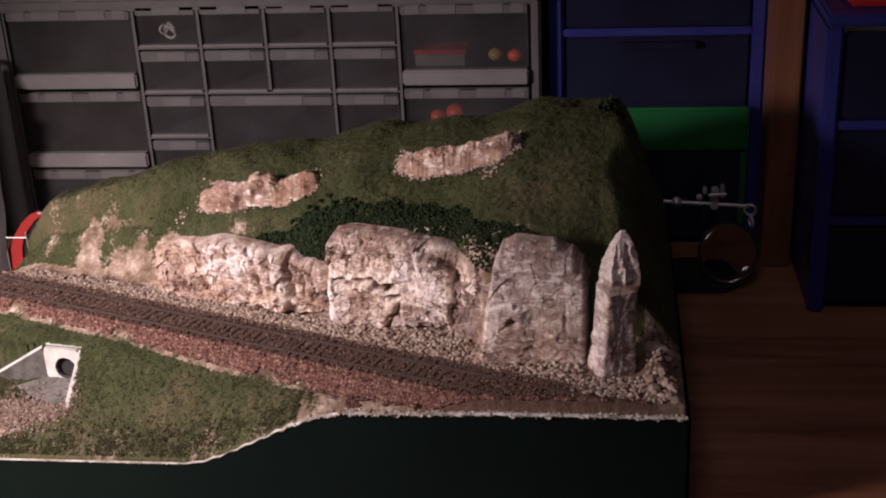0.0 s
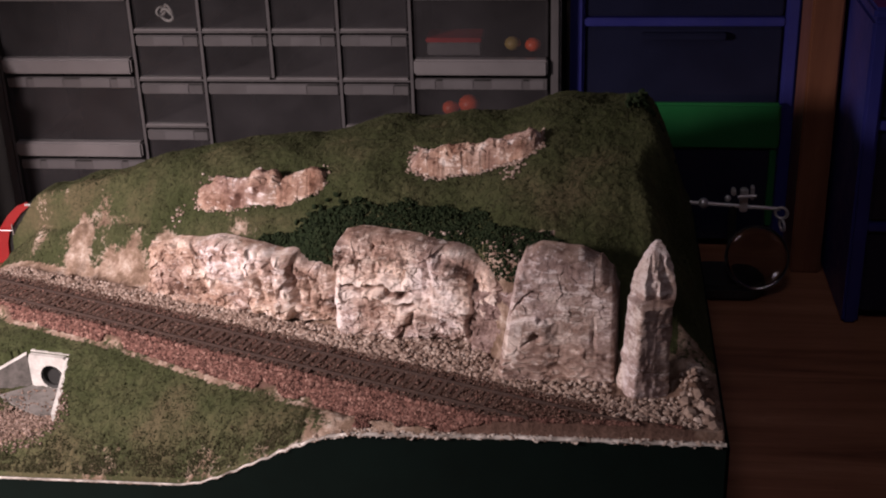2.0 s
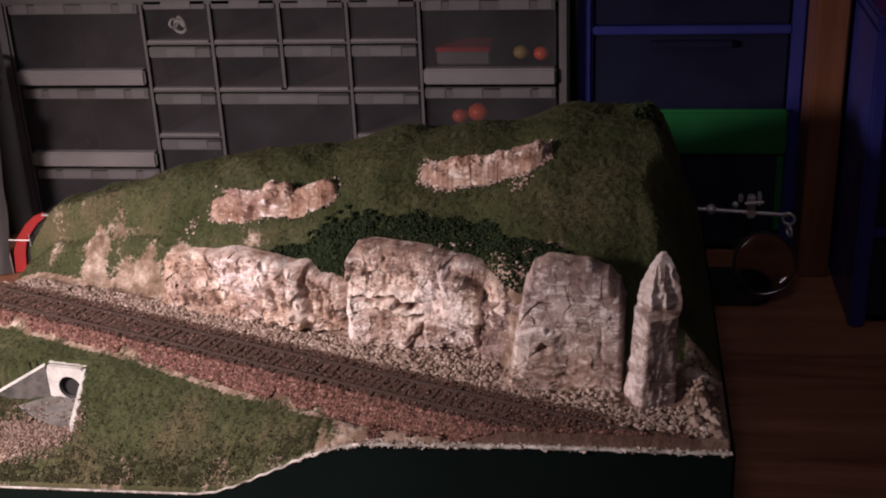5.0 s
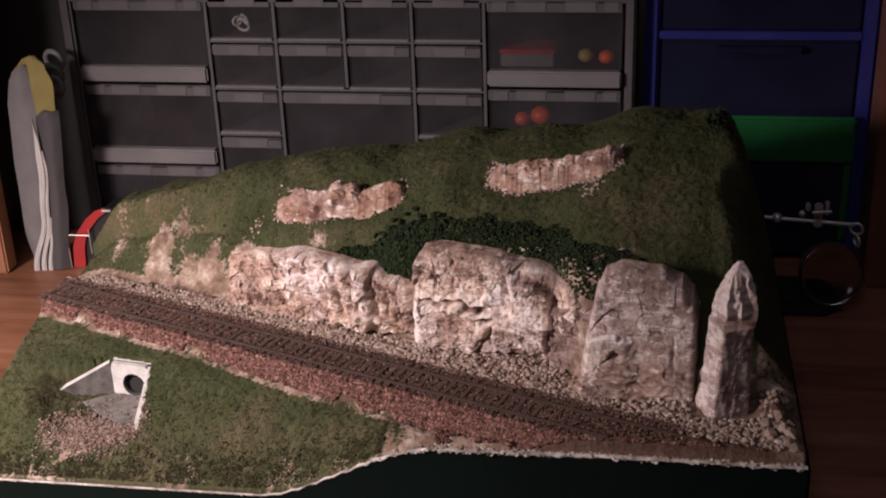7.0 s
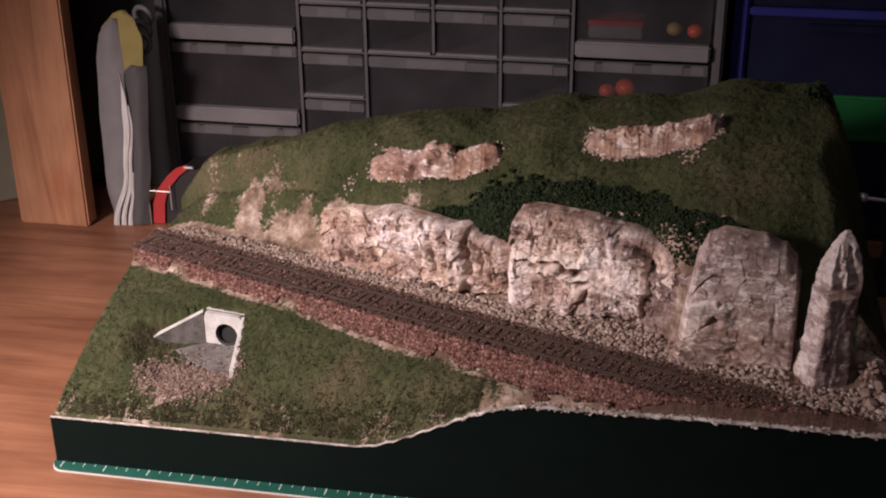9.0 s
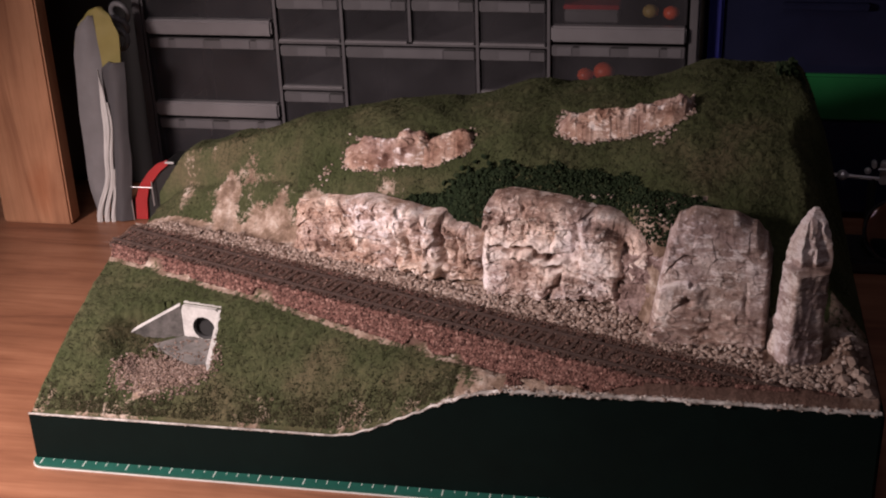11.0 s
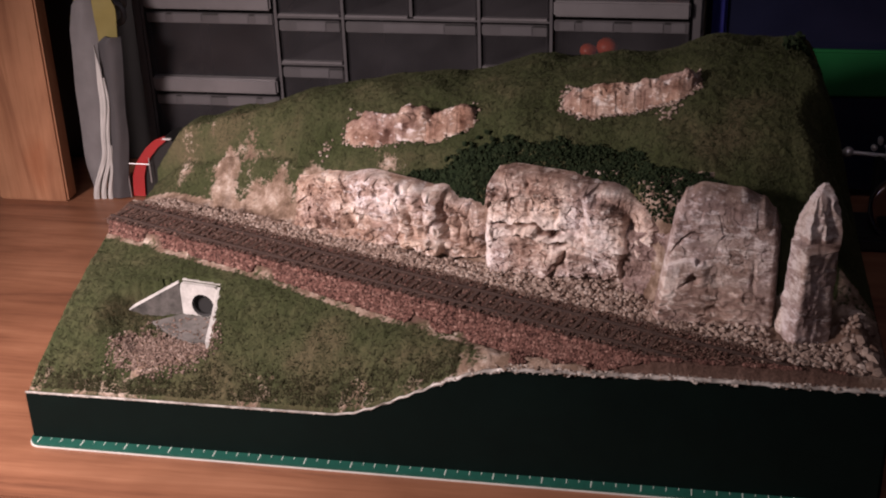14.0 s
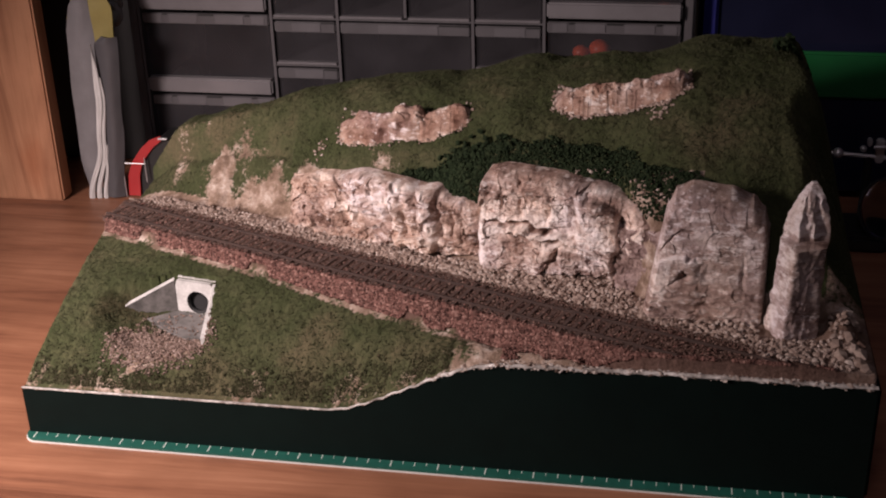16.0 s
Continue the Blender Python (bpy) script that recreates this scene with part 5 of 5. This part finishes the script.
while len(chips) < 1100:
    x = rng.uniform(LEFT, RIGHT)
    big = step(0.20, 0.27, x)
    if noise.noise(Vector((x * 90, 1, 0))) + 0.15 + 0.25 * big < rng.uniform(-0.2, 0.6):
        continue
    y, dz = (rng.uniform(0.0012, 0.0030 + 0.005 * big), rng.uniform(-0.0012, 0.0006) * (0.2 + 0.8 * big))
    if y > 0.0032:
        dz = 0.0004
    chips.append((x, y, between(FRONT_Z, x) + dz, rng.uniform(0.0003, 0.0005 + 0.0012 * big * rng.random())))
scatter("plaster_crumble", chips, CHIP, "flaking white plaster chips along the edge", (ICO_V, ICO_F), 0.4, 14, 0.6)
for k in range(18):
    x, y = rng.uniform(0.426, 0.441), rng.uniform(0.009, 0.050)
    pale.append((x, y, ground_z(x, y) + 0.001, rng.uniform(0.0018, 0.0042)))
scatter("pale_talus", pale, PALE_STONE, "loose pale stones at the foot of the cliffs", (ICO_V, ICO_F), 0.28, 3)

# rubble spilling from the culvert and crumbs round the outcrops
crumbs = []
spill = []
while len(spill) < 2700:
    a, r = rng.uniform(0, 2 * math.pi), 1.15 * math.sqrt(rng.random())
    if r > 0.75 and rng.random() > (1.15 - r) / 0.4:
        continue
    r *= 1 + 0.14 * noise.noise(Vector((math.cos(a) * 2, math.sin(a) * 2, 5)))
    x, y = CULVERT_SPILL[0] + math.cos(a) * r * 0.031, CULVERT_SPILL[1] + math.sin(a) * r * 0.021
    if y > 0.009 and not (y > 0.057 or (y > 0.05 and rng.random() < 0.5)):
        spill.append((x, y, ground_z(x, y) + 0.0003, rng.uniform(0.0004, 0.0009)))
for k in range(420):
    x, y = rng.uniform(0.038, 0.084), rng.uniform(0.046, 0.076)
    if in_pit(x, y) and y < 0.065 + 0.36 * (x - 0.038) and noise.noise(Vector((x * 120, y * 120, 6))) > rng.uniform(-0.3, 0.3):
        spill.append((x, y, 0.0427, rng.uniform(0.0003, 0.0008)))
scatter("culvert_rubble", spill, SPILL, "pinkish rubble spilling from the culvert", (ICO_V, ICO_F), 0.3, 6)
brush = []
while len(brush) < 9500:
    x, y = rng.uniform(LEFT + 0.001, 0.235), FRONT + 0.0012 + abs(rng.gauss(0, 0.0085))
    if noise.noise(Vector((x * 70, y * 70, 2))) + 0.9 - y * 22 < rng.random():
        continue
    brush.append((x, y, ground_z(x, y) + 0.0001, rng.uniform(0.00025, 0.00055)))
scatter("dry_brush", brush, FRINGE, "dark dry brush along the front edge", (OCT_V, OCT_F), 0.5, 8, 1.2)
for (x0, x1, wide), edge_y, share in zip(OUTCROPS, OUTCROP_FOOT, (0.35, 1.0)):
    for k in range(int(330 * share)):
        u = rng.random()
        deep = wide * 0.95
        if rng.random() < 0.25:
            u, v = rng.choice((rng.uniform(-0.02, 0.05), rng.uniform(0.95, 1.02))), rng.uniform(0, 0.8)
        else:
            v = rng.choice((rng.gauss(-0.02, 0.06), rng.gauss(0.96, 0.06)))
        x, y = x0 + (x1 - x0) * u, between(edge_y, u) + deep * v
        crumbs.append((x, y, ground_z(x, y) + 0.0007, rng.uniform(0.0006, 0.0012)))
for k in range(40):
    x, y = rng.gauss(0.3345, 0.0028), rng.gauss(0.140, 0.0045)
    crumbs.append((x, y, ground_z(x, y) + 0.0004, rng.uniform(0.0007, 0.0012)))
for k in range(14):
    x, y = rng.gauss(0.1295, 0.0025), rng.gauss(0.166, 0.002)
    crumbs.append((x, y, ground_z(x, y) + 0.0004, rng.uniform(0.0007, 0.0013)))
for k in range(38):
    x = rng.choice((rng.uniform(0.29, 0.345), rng.uniform(0.325, 0.347)))
    y = between(FOOT_Y, x) + rng.uniform(0.012, 0.018)
    crumbs.append((x, y, ground_z(x, y) + 0.0010, rng.uniform(0.0007, 0.0014)))
scatter("rubble", crumbs, PALE_STONE, "small pale rubble and crumbs", (ICO_V, ICO_F), 0.3, 5)

# rough flock over the grass
turf = []
while len(turf) < 95000:
    x, y = rng.uniform(LEFT, RIGHT), rng.uniform(FRONT + 0.001, BACK)
    z = ground_z(x, y)
    if rockiness(x, y, z) + 0.25 * rng.random() > 0.62:
        continue
    if between(SHOULDER, x) < off_track(x, y) < 0.02:
        continue
    turf.append((x, y, z + 0.0002, rng.uniform(0.0002, 0.00042)))
scatter("grass_flock", turf, TURF, "clumps of olive green grass flock", (OCT_V, OCT_F), 0.5, 7, 1.1)

# dark foam shrubs along the cliff tops
shrub = []
while len(shrub) < 8500:
    x = rng.uniform(0.172, 0.385)
    y0 = between(FOOT_Y, x) + 0.012
    wide = 0.006 + 0.015 * step(0.17, 0.25, x) * step(0.40, 0.31, x)
    y = y0 + rng.random() ** 1.3 * wide * (1 + 0.4 * noise.noise(Vector((x * 60, 0, 0))))
    z = ground_z(x, y)
    if z < 0.085:
        continue
    shrub.append((x, y, z + rng.uniform(0, 0.0035) * (0.6 + 0.8 * noise.noise(Vector((x * 140, y * 140, 1)))), rng.uniform(0.00045, 0.0010)))
for k in range(800):
    x, y = rng.gauss(0.222, 0.011), rng.gauss(0.128, 0.006)
    shrub.append((x, y, ground_z(x, y) + rng.uniform(0, 0.003), rng.uniform(0.0009, 0.0018)))
for k in range(120):
    x, y = rng.gauss(0.408, 0.006), rng.gauss(0.205, 0.006)
    shrub.append((x, y, ground_z(x, y) + rng.uniform(0, 0.003), rng.uniform(0.0009, 0.002)))
scatter("foam_shrubs", shrub, BUSH, "dark green foam shrubs along the cliff tops", (ICO_V, ICO_F), 0.45, 9, 1.0)
